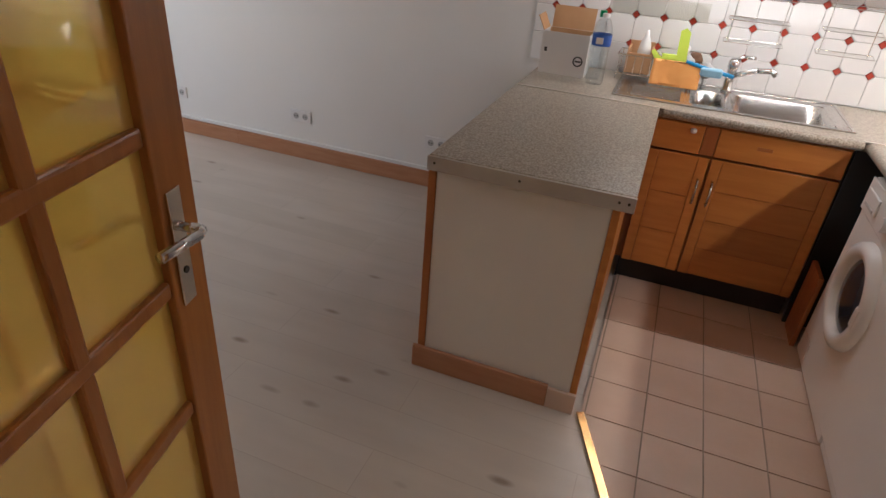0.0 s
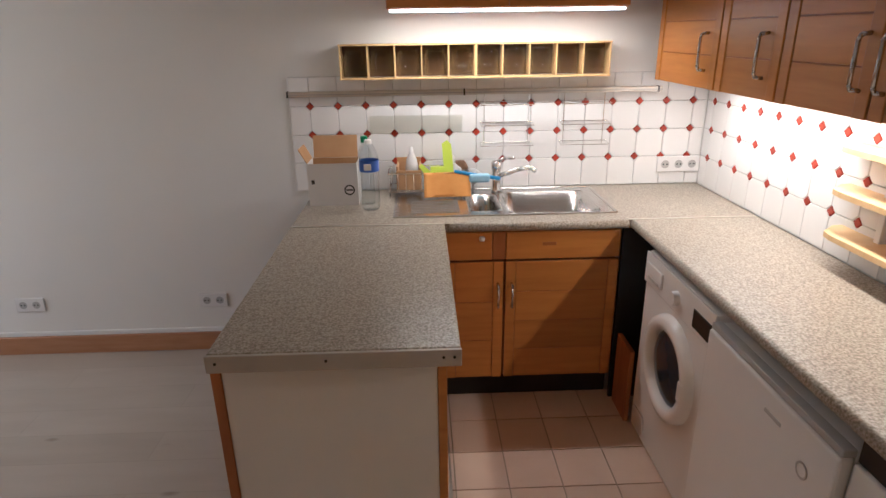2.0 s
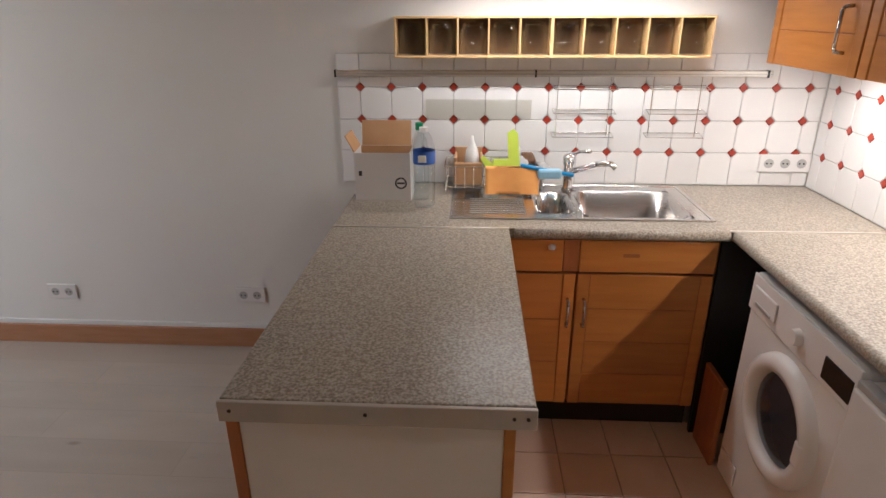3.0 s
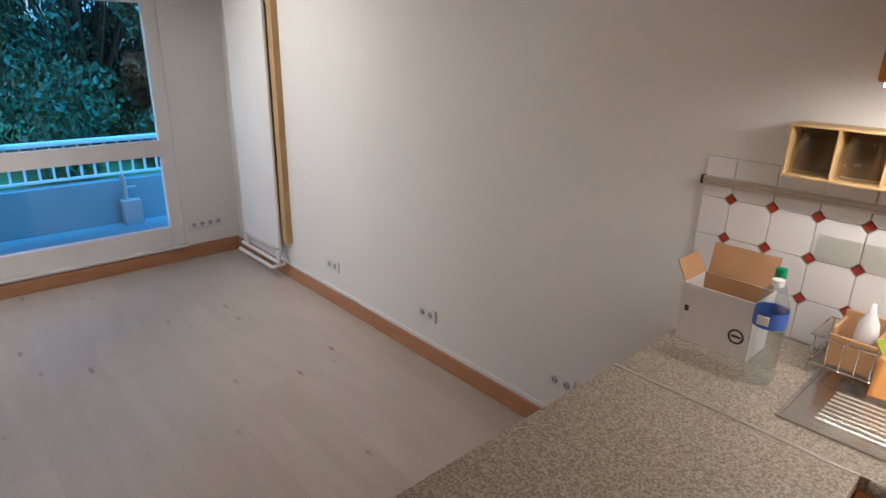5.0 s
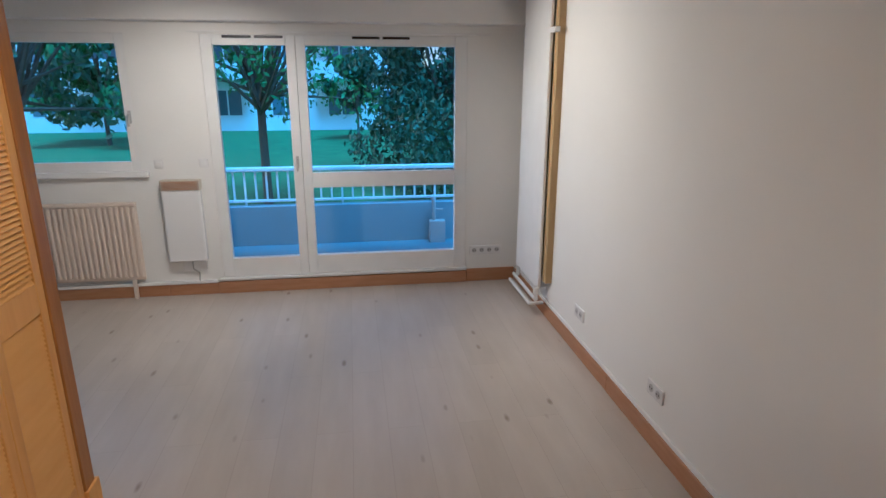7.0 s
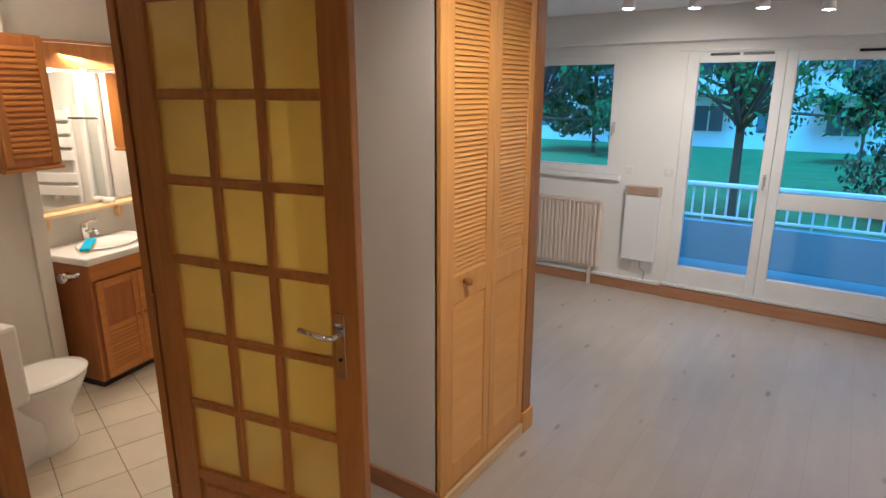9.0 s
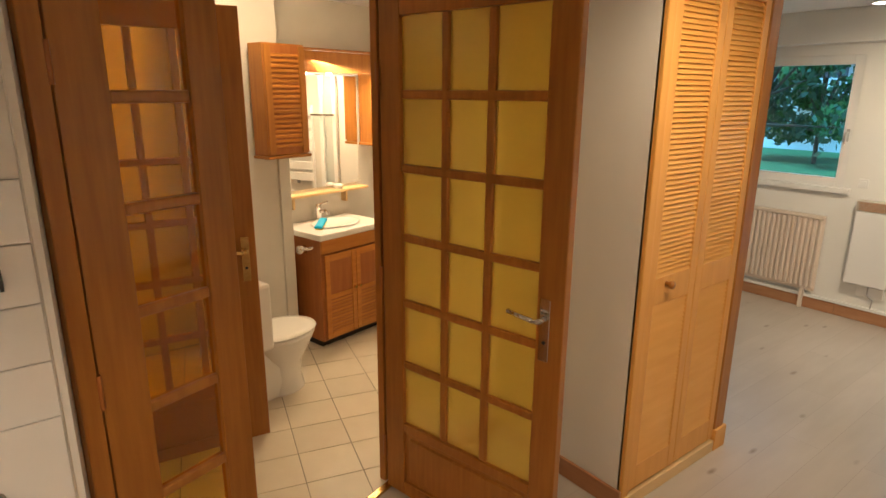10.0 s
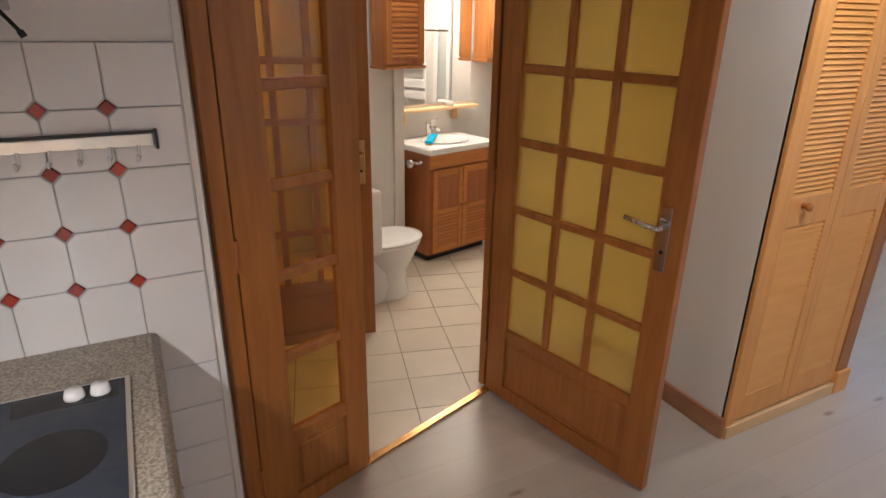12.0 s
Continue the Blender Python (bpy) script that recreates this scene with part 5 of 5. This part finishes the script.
rack = thing("dish_rack", 0.53, 3.48, ZR, "low wire dish rack with cleaning things", "dish rack")
for z in (ZR + 0.03, ZR + 0.12):
    pts = [(0.36, 3.40, z), (0.72, 3.40, z), (0.72, 3.58, z), (0.36, 3.58, z), (0.36, 3.40, z)]
    finish("hoop", add_tube(bmesh.new(), pts, 0.003, 6), CHROME, rack)
for i in range(10):
    x = 0.37 + 0.038 * i
    finish("wire", add_tube(bmesh.new(), [(x, 3.40, ZR + 0.12), (x, 3.40, ZR + 0.03), (x, 3.58, ZR + 0.03), (x, 3.58, ZR + 0.12)], 0.002, 6), CHROME, rack)
for x, y in ((0.365, 3.405), (0.715, 3.405), (0.365, 3.575), (0.715, 3.575)):
    finish("foot", add_cyl(bmesh.new(), (x, y, ZR + 0.0), (x, y, ZR + 0.03), 0.004, seg=8), CHROME, rack)
cad = thing("wooden_caddy", 0.46, 3.49, ZR + 0.033, "small wooden caddy in the dish rack", "caddy")
for b in ((0.40, 3.42, 0.004, 0.52, 3.43, 0.10), (0.40, 3.55, 0.004, 0.52, 3.56, 0.14), (0.40, 3.43, 0.004, 0.41, 3.55, 0.12), (0.51, 3.43, 0.004, 0.52, 3.55, 0.12)):
    box("side", CARD, cad, b[0], b[1], ZR + 0.03 + b[2], b[3], b[4], ZR + 0.03 + b[5], 0.002)
spb = thing("spray_bottle", 0.475, 3.48, ZR + 0.033, "white squeezy bottle standing in the caddy", "bottle")
finish("body", add_lathe(bmesh.new(), [(0.0, 0.0), (0.03, 0.0), (0.032, 0.10), (0.026, 0.14), (0.01, 0.175), (0.006, 0.20), (0.0, 0.20)], 0.475, 3.48, ZR + 0.034, 18), ENAMEL, spb, smooth=True)
dp = thing("dustpan", 0.60, 3.46, ZR + 0.033, "lime green plastic dustpan leaning in the rack", "dustpan")
bm = add_prism(bmesh.new(), [(-0.085, 0.035), (-0.06, -0.005), (-0.03, -0.075), (0.065, -0.075), (0.085, -0.03), (0.075, 0.135), (0.055, 0.155), (0.03, 0.14), (0.035, 0.03), (-0.02, 0.0), (-0.07, 0.045)], -0.004, 0.004)
bm.transform(pose(0.595, 3.43, ZR + 0.115, 78, 0, 4))
finish("pan", bm, LIME, dp)
bm = add_box(bmesh.new(), -0.03, -0.02, 0, 0.06, 0.10, 0.012, 0.004)
bm.transform(pose(0.595, 3.43, ZR + 0.045, 78, 0, 4))
finish("lip", bm, LIME, dp)
oc = thing("orange_cloth", 0.63, 3.32, ZR, "orange sponge cloth hung over the rack front", "cloth")
bm = bmesh.new()
bmesh.ops.create_grid(bm, x_segments=14, y_segments=8, size=0.5)
for v in bm.verts:
    v.co = Vector((v.co.x * 0.225, 0.012 * math.sin(7 * v.co.x + 2) * (0.5 - v.co.y) - 0.0, (v.co.y + 0.5) * 0.115))
bmesh.ops.solidify(bm, geom=bm.faces[:], thickness=0.004)
bm.transform(pose(0.645, 3.375, ZR + 0.012, -12, 0, 2))
finish("cloth", bm, ORANGE, oc, smooth=True)
random.seed(4)
for i, (x, y, z, r, mat, lab) in enumerate(((0.69, 3.50, 0.10, 0.036, GREYPL, "grey steel-wool scourer in the dish rack"), (0.735, 3.47, 0.085, 0.034, BLACK, "dark bundle of brushes in the rack"), (0.66, 3.53, 0.15, 0.03, CARDWHITE, "crumpled white cloth in the rack"), (0.78, 3.50, 0.08, 0.036, GREYPL, "grey crumpled cloth beside the sink"), (0.72, 3.54, 0.12, 0.032, DARKBACK, "brown scrubbing pad in the rack"))):
    o = thing("scourer" if i != 2 else "crumpled_cloth", x, y, ZR + z - r, lab, "cleaning cloth")
    bm = bmesh.new()
    bmesh.ops.create_icosphere(bm, subdivisions=3, radius=r, matrix=Matrix.Translation((x, y, ZR + z)))
    for v in bm.verts:
        d = v.co - Vector((x, y, ZR + z))
        v.co = Vector((x, y, ZR + z)) + d * (1 + 0.5 * noise.noise(v.co * 45))
    finish("bundle", bm, mat, o, smooth=True)
    o2 = finish("stay", add_cyl(bmesh.new(), (x, y, ZR + 0.0), (x, y, ZR + z), 0.006, seg=8), mat, o)
bl = thing("blue_brush", 0.79, 3.42, ZR, "light blue dish brush lying on the rack", "brush")
bm = add_tube(bmesh.new(), [(0.68, 3.405, ZR + 0.126), (0.80, 3.395, ZR + 0.105), (0.90, 3.39, ZR + 0.09)], 0.009, 10)
finish("handle", bm, BLUE, bl, smooth=True)
finish("head", add_box(bmesh.new(), 0.75, 3.37, ZR + 0.075, 0.85, 3.41, ZR + 0.115, 0.01), material("pale_blue_plastic", (0.35, 0.55, 0.72), 0.4, second=(0.3, 0.5, 0.66), scale=10), bl)

# hook rail on the kitchen end wall
YK = 0.677
arm = thing("folding_hook", 1.62, YK + 0.03, 1.69, "black metal folding hook on the kitchen end wall", "hook")
box("plate", GREYPL, arm, 1.575, YK + 0.0005, 1.69, 1.70, YK + 0.014, 1.76, 0.003)
box("grip", BLACK, arm, 1.595, YK + 0.0145, 1.702, 1.69, YK + 0.06, 1.728, 0.006)
finish("rod", add_tube(bmesh.new(), [(1.60, YK + 0.045, 1.705), (1.575, YK + 0.055, 1.672), (1.558, YK + 0.058, 1.648)], 0.0045, 8), BLACK, arm)
finish("tip", add_cyl(bmesh.new(), (1.560, YK + 0.058, 1.652), (1.554, YK + 0.058, 1.640), 0.007, seg=10), BLACK, arm)
hr = thing("hook_rail", 1.72, YK + 0.02, 1.40, "black and steel hook rail on the tiled end wall", "hook rail")
box("profile", SEAM, hr, 1.345, YK + 0.013, 1.395, 1.93, YK + 0.028, 1.425, 0.002)
box("top_lip", BLACK, hr, 1.343, YK + 0.013, 1.4255, 1.93, YK + 0.034, 1.431, 0.001)
box("end_cap", BLACK, hr, 1.335, YK + 0.013, 1.388, 1.3425, YK + 0.036, 1.434, 0.001)
for i in range(7):
    x = 1.38 + 0.06 * i
    finish("hook", add_tube(bmesh.new(), [(x, YK + 0.03, 1.40), (x, YK + 0.034, 1.372), (x + 0.004, YK + 0.05, 1.366), (x + 0.004, YK + 0.054, 1.38)], 0.0035, 8), ENAMEL, hr)

# ---- outside: balcony, lawn, trees, houses ----
GZ = -1.3
bm = add_box(bmesh.new(), -400, -400, GZ - 0.5, -5.65, 400, GZ)
tagged(finish("ground", bm, GRASS), "evening lawn of the courtyard", "lawn", kind="structure")
bal = thing("balcony", -5.0, 2.0, 0.0, "rendered balcony with solid parapet and metal railing", "balcony", kind="structure")
box("slab", PARAPET, bal, -5.64, -1.5, -0.2, XW - 0.301, 4.6, 0.06)
box("parapet", PARAPET, bal, -5.62, -1.5, 0.06, -5.50, 4.6, 0.49, 0.008)
box("side_screen", PARAPET, bal, -5.499, 0.72, 0.06, XW - 0.302, 0.80, 0.49, 0.006)
finish("handrail", add_box(bmesh.new(), -5.60, -1.5, 0.85, -5.53, 4.6, 0.895, 0.01), RAILMET, bal)
finish("lower_rail", add_box(bmesh.new(), -5.585, -1.5, 0.525, -5.545, 4.6, 0.55, 0.004), RAILMET, bal)
for i in range(54):
    y = -1.45 + 0.112 * i
    finish("baluster", add_box(bmesh.new(), -5.575, y - 0.010, 0.49 if i % 9 == 4 else 0.55, -5.555, y + 0.010, 0.85), RAILMET, bal)
dpz = thing("rain_pipe", -5.42, 3.0, 0.06, "grey rain pipe with box on the balcony", "pipe")
finish("pipe", add_tube(bmesh.new(), [(-5.42, 3.0, 0.30), (-5.42, 3.0, 0.50), (-5.42, 2.98, 0.56)], 0.022, 10), GREYPL, dpz)
box("box", GREYPL, dpz, -5.48, 2.95, 0.06, -5.36, 3.12, 0.30, 0.006)
finish("clip", add_cyl(bmesh.new(), (-5.42, 3.0, 0.42), (-5.42, 3.10, 0.42), 0.012, seg=8), GREYPL, dpz)


def leaves(bm, centre, radii, n, size, rnd, hollow=0.4, droop=0.0):
    for _ in range(n):
        d = Vector((rnd.gauss(0, 1), rnd.gauss(0, 1), rnd.gauss(0, 1))).normalized()
        r = hollow + (1 - hollow) * rnd.random() ** 0.6
        p = Vector((centre[0] + d.x * radii[0] * r, centre[1] + d.y * radii[1] * r, centre[2] + d.z * radii[2] * r - droop * r * r))
        s = size * (0.6 + 0.8 * rnd.random())
        q = Euler((rnd.random() * 6.3, rnd.random() * 6.3, rnd.random() * 6.3)).to_matrix()
        a, b = q @ Vector((s, 0, 0)), q @ Vector((0, s * 0.45, 0))
        bm.faces.new([bm.verts.new(v) for v in (p - a, p - b, p + a, p + b)])


def tree(x, y, h, clumps, spread, mat, seed, label, leaf=0.115, per=420, low=0.35):
    rnd = random.Random(seed)
    t = thing("tree", x, y, GZ, label, "tree", group="courtyard trees")
    bm = bmesh.new()
    add_cyl(bm, (x, y, GZ), (x + 0.1, y, GZ + h * 0.55), 0.032 * h ** 0.6, 0.02 * h ** 0.6, 10)
    crown = bmesh.new()
    for i in range(clumps):
        a = rnd.random() * 6.28
        rr = spread * math.sqrt(rnd.random())
        z = GZ + h * (low + (1 - low) * rnd.random())
        fall = 1 - 0.45 * max(0, (z - GZ) / h - 0.5)
        c = (x + rr * math.cos(a) * fall, y + rr * math.sin(a) * fall, z)
        add_cyl(bm, (x + 0.05, y, GZ + h * min(0.5, low + 0.1 * rnd.random())), c, 0.05, 0.012, 5)
        s = spread * (0.22 + 0.22 * rnd.random())
        leaves(crown, c, (s, s, s * 0.75), int(per * 1.5), leaf, rnd)
    finish("trunk", bm, BARK, t)
    finish("crown", crown, mat, t)
    return t


tree(-17, 5.3, 8.5, 60, 3.0, LEAF, 1, "dense dark evergreen tree on the lawn", leaf=0.09, per=430, low=0.06)
tree(-18, 8.6, 9.5, 56, 3.4, LEAFLIGHT, 2, "tall leafy tree on the lawn", per=400, low=0.05)
tree(-15.5, 6.7, 2.6, 12, 1.1, LEAFBROWN, 3, "low reddish autumn shrub", leaf=0.12, per=260, low=0.2)
tree(-15, 9.5, 4.5, 20, 1.9, LEAFLIGHT, 7, "bushy green shrub beside the lawn", per=380, low=0.08)
tree(-13, 0.2, 8.0, 44, 2.6, LEAFLIGHT, 4, "loose conifer with drooping branches", leaf=0.08, per=75, low=0.28)
tree(-12, -4.2, 7.5, 34, 2.2, LEAF, 5, "loose conifer by the far window", leaf=0.10, per=70, low=0.3)
tree(-30, 2.5, 4.0, 12, 1.6, LEAF, 6, "small round tree near the house", leaf=0.2, per=200, low=0.3)
tree(-29, -9.0, 7.0, 18, 2.6, LEAFLIGHT, 8, "tree in front of the white house", leaf=0.2, per=220, low=0.2)
tree(-24, 14.0, 10.0, 24, 4.0, LEAF, 9, "large dark tree beyond the lawn", leaf=0.22, per=300, low=0.1)


def house(x, y0, y1, storeys, label, z0=GZ):
    h = thing("apartment_building", x, (y0 + y1) / 2, z0, label, "building", group="courtyard buildings")
    top = z0 + 2.9 * storeys
    box("wall", FACADE, h, x - 9, y0, z0, x, y1, top)
    box("roof", GREYPL, h, x - 9.3, y0 - 0.3, top, x + 0.3, y1 + 0.3, top + 0.35)
    n = int((y1 - y0) / 3.2)
    for s in range(storeys):
        z = z0 + 2.9 * s
        for i in range(n):
            y = y0 + (i + 0.5) * (y1 - y0) / n
            w = box("window", FARGLASS, h, x - 0.05, y - 0.75, z + 0.9, x + 0.02, y + 0.75, z + 2.3)
            box("window_frame", FACADE, w, x + 0.021, y - 0.04, z + 0.9, x + 0.05, y + 0.04, z + 2.3)
            if s and i % 2 == 0:
                b = box("balcony", FACADE, h, x + 0.001, y - 1.4, z + 0.02, x + 1.2, y + 1.4, z + 0.18)
                box("balcony_front", FACADE, b, x + 1.12, y - 1.4, z + 0.18, x + 1.2, y + 1.4, z + 1.05)
        if s:
            box("floor_band", GREYPL, h, x + 0.002, y0, z - 0.12, x + 0.06, y1, z - 0.02)
    return h


house(-36, -26, 6.5, 5, "white apartment building with balconies across the courtyard")
house(-52, 10, 40, 4, "pale apartment building farther away")

# ---- pieces: wall tiles, floor tiles ----
S = 0.1365


def tile_mesh(w, h, cut, depth, mat, name="tile"):
    """Tile in the xz plane facing -y with its corners cut where cabochons sit; cut: four flags bl, br, tr, tl."""
    c = 0.021
    pts = []
    for (x, z), f, (ax, az), (bx, bz) in zip(((0, 0), (w, 0), (w, h), (0, h)), cut, ((0, c), (-c, 0), (0, -c), (c, 0)), ((c, 0), (0, c), (-c, 0), (0, -c))):
        if f:
            pts += [(x + ax, z + az), (x + bx, z + bz)]
        else:
            pts += [(x, z)]
    bm = bmesh.new()
    e = 0.0022
    cx, cz = w / 2, h / 2
    back = [bm.verts.new((x, 0, z)) for x, z in pts]
    mid = [bm.verts.new((x, -depth * 0.7, z)) for x, z in pts]
    front = [bm.verts.new((x + (e if x < cx else -e), -depth, z + (e if z < cz else -e))) for x, z in pts]
    n = len(pts)
    for a, b in ((back, mid), (mid, front)):
        for i in range(n):
            bm.faces.new((a[i], a[(i + 1) % n], b[(i + 1) % n], b[i]))
    bm.faces.new(front)
    bmesh.ops.recalc_face_normals(bm, faces=bm.faces)
    me = bpy.data.meshes.new(name)
    bm.to_mesh(me)
    bm.free()
    me.materials.append(mat)
    return me


def diamond_mesh():
    bm = bmesh.new()
    c = 0.0195
    back = [bm.verts.new(v) for v in ((-c, 0, 0), (0, 0, -c), (c, 0, 0), (0, 0, c))]
    front = [bm.verts.new((v.co.x * 0.88, -0.0085, v.co.z * 0.88)) for v in back]
    for i in range(4):
        bm.faces.new((back[i], back[(i + 1) % 4], front[(i + 1) % 4], front[i]))
    bm.faces.new(front)
    bmesh.ops.recalc_face_normals(bm, faces=bm.faces)
    me = bpy.data.meshes.new("cabochon")
    bm.to_mesh(me)
    bm.free()
    me.materials.append(CABOCHON)
    return me


DIAMOND = diamond_mesh()
TILES = {}


def tiled(wall, m, offset, length, zrows, zbase, ztop, name):
    """Tiles on a wall: local x along the wall, facing local -y; joints at offset + k * S, rows at zrows."""
    bm = add_box(bmesh.new(), 0, -0.004, zbase, length, 0.0, ztop)
    bm.transform(m)
    bed = finish(name, bm, GROUT, wall)
    xs = [0.0] + [offset + S * k for k in range(-1, 40) if 0.01 < offset + S * k < length - 0.05] + [length]
    zs = [zbase] + [z for z in zrows if zbase < z < ztop] + [ztop]
    inv = world_of(wall).inverted()
    g = 0.0018
    for i in range(len(xs) - 1):
        for j in range(len(zs) - 1):
            w, h = xs[i + 1] - xs[i] - g, zs[j + 1] - zs[j] - g
            cut = (i > 0 and j > 0, i < len(xs) - 2 and j > 0, i < len(xs) - 2 and j < len(zs) - 2, i > 0 and j < len(zs) - 2)
            key = (round(w, 4), round(h, 4), cut)
            if key not in TILES:
                TILES[key] = tile_mesh(w, h, cut, 0.008, TILE)
            ob = new("tile", TILES[key])
            ob.parent = wall
            ob.matrix_basis = inv @ m @ pose(xs[i] + g / 2, -0.0041, zs[j] + g / 2)
    for x in xs[1:-1]:
        for z in zs[1:-1]:
            ob = new("cabochon", DIAMOND)
            ob.parent = wall
            ob.matrix_basis = inv @ m @ pose(x, -0.0042, z)


ROWS_N = [1.048, 1.187, 1.326]
tiled(wall_north, pose(-0.118, YN - 0.0005, 0), 0.100, XE + 0.118 - 0.014, ROWS_N, 0.901, 1.466, "tile_bed")
tiled(wall_east, pose(XE - 0.0005, YN - 0.014, 0, 0, 0, -90), 0.075, YN - 0.014 - 0.692, ROWS_N, 0.901, 1.434, "tile_bed")
tiled(wall_kitchen_end, pose(XE - 0.014, 0.6775, 0, 0, 0, 180), 0.120, XE - 0.014 - 1.27, [0.235, 0.37, 0.505, 0.64, 0.775, 1.050, 1.196, 1.341, 1.485], 0.10, 1.63, "tile_bed")


def clip_poly(poly, axis, value, keep_low):
    out = []
    for i in range(len(poly)):
        a, b = poly[i], poly[(i + 1) % len(poly)]
        ina, inb = (a[axis] <= value) == keep_low, (b[axis] <= value) == keep_low
        if ina:
            out.append(a)
        if ina != inb:
            t = (value - a[axis]) / (b[axis] - a[axis])
            out.append((a[0] + t * (b[0] - a[0]), a[1] + t * (b[1] - a[1])))
    return out


def floor_tiles(floor_ob, poly, m, ox, oy, sx, sy, mat, z=0.004, t=0.005, g=0.0025):
    """Floor tiles cut to a polygon; m turns the grid."""
    inv = m.inverted()
    loc = [tuple((inv @ Vector((x, y, 0))).xy) for x, y in poly]
    x0, x1 = min(p[0] for p in loc), max(p[0] for p in loc)
    y0, y1 = min(p[1] for p in loc), max(p[1] for p in loc)
    for i in range(math.floor((x0 - ox) / sx), math.ceil((x1 - ox) / sx)):
        for j in range(math.floor((y0 - oy) / sy), math.ceil((y1 - oy) / sy)):
            p = loc
            for axis, v, low in ((0, ox + sx * i + g, False), (0, ox + sx * (i + 1) - g, True), (1, oy + sy * j + g, False), (1, oy + sy * (j + 1) - g, True)):
                p = clip_poly(p, axis, v, low)
                if len(p) < 3:
                    break
            if len(p) < 3:
                continue
            area = abs(sum(p[k][0] * p[(k + 1) % len(p)][1] - p[(k + 1) % len(p)][0] * p[k][1] for k in range(len(p)))) / 2
            if area < 0.0008:
                continue
            bm = add_prism(bmesh.new(), p, z + 0.0003, z + t)
            bm.transform(m)
            finish("floor_tile", bm, mat, floor_ob)


floor_tiles(kitchen_floor, KFLOOR, pose(0, 0, 0), 0.625, 1.985, 0.2075, 0.215, KTILE)
floor_tiles(bath_floor, [(DX + 0.01, DY - 0.015), (DX + 1.19 * UX, DY + 1.19 * UY - 0.02), (1.275, 0.54), (1.275, -2.0), (-1.3, -2.0), (-1.3, 0.01), (-0.04, 0.01), (-0.03, 0.13)],
            pose(0.207, -0.534, 0, 0, 0, -15.5), 0.0, 0.0, 0.279, 0.252, BTILE)
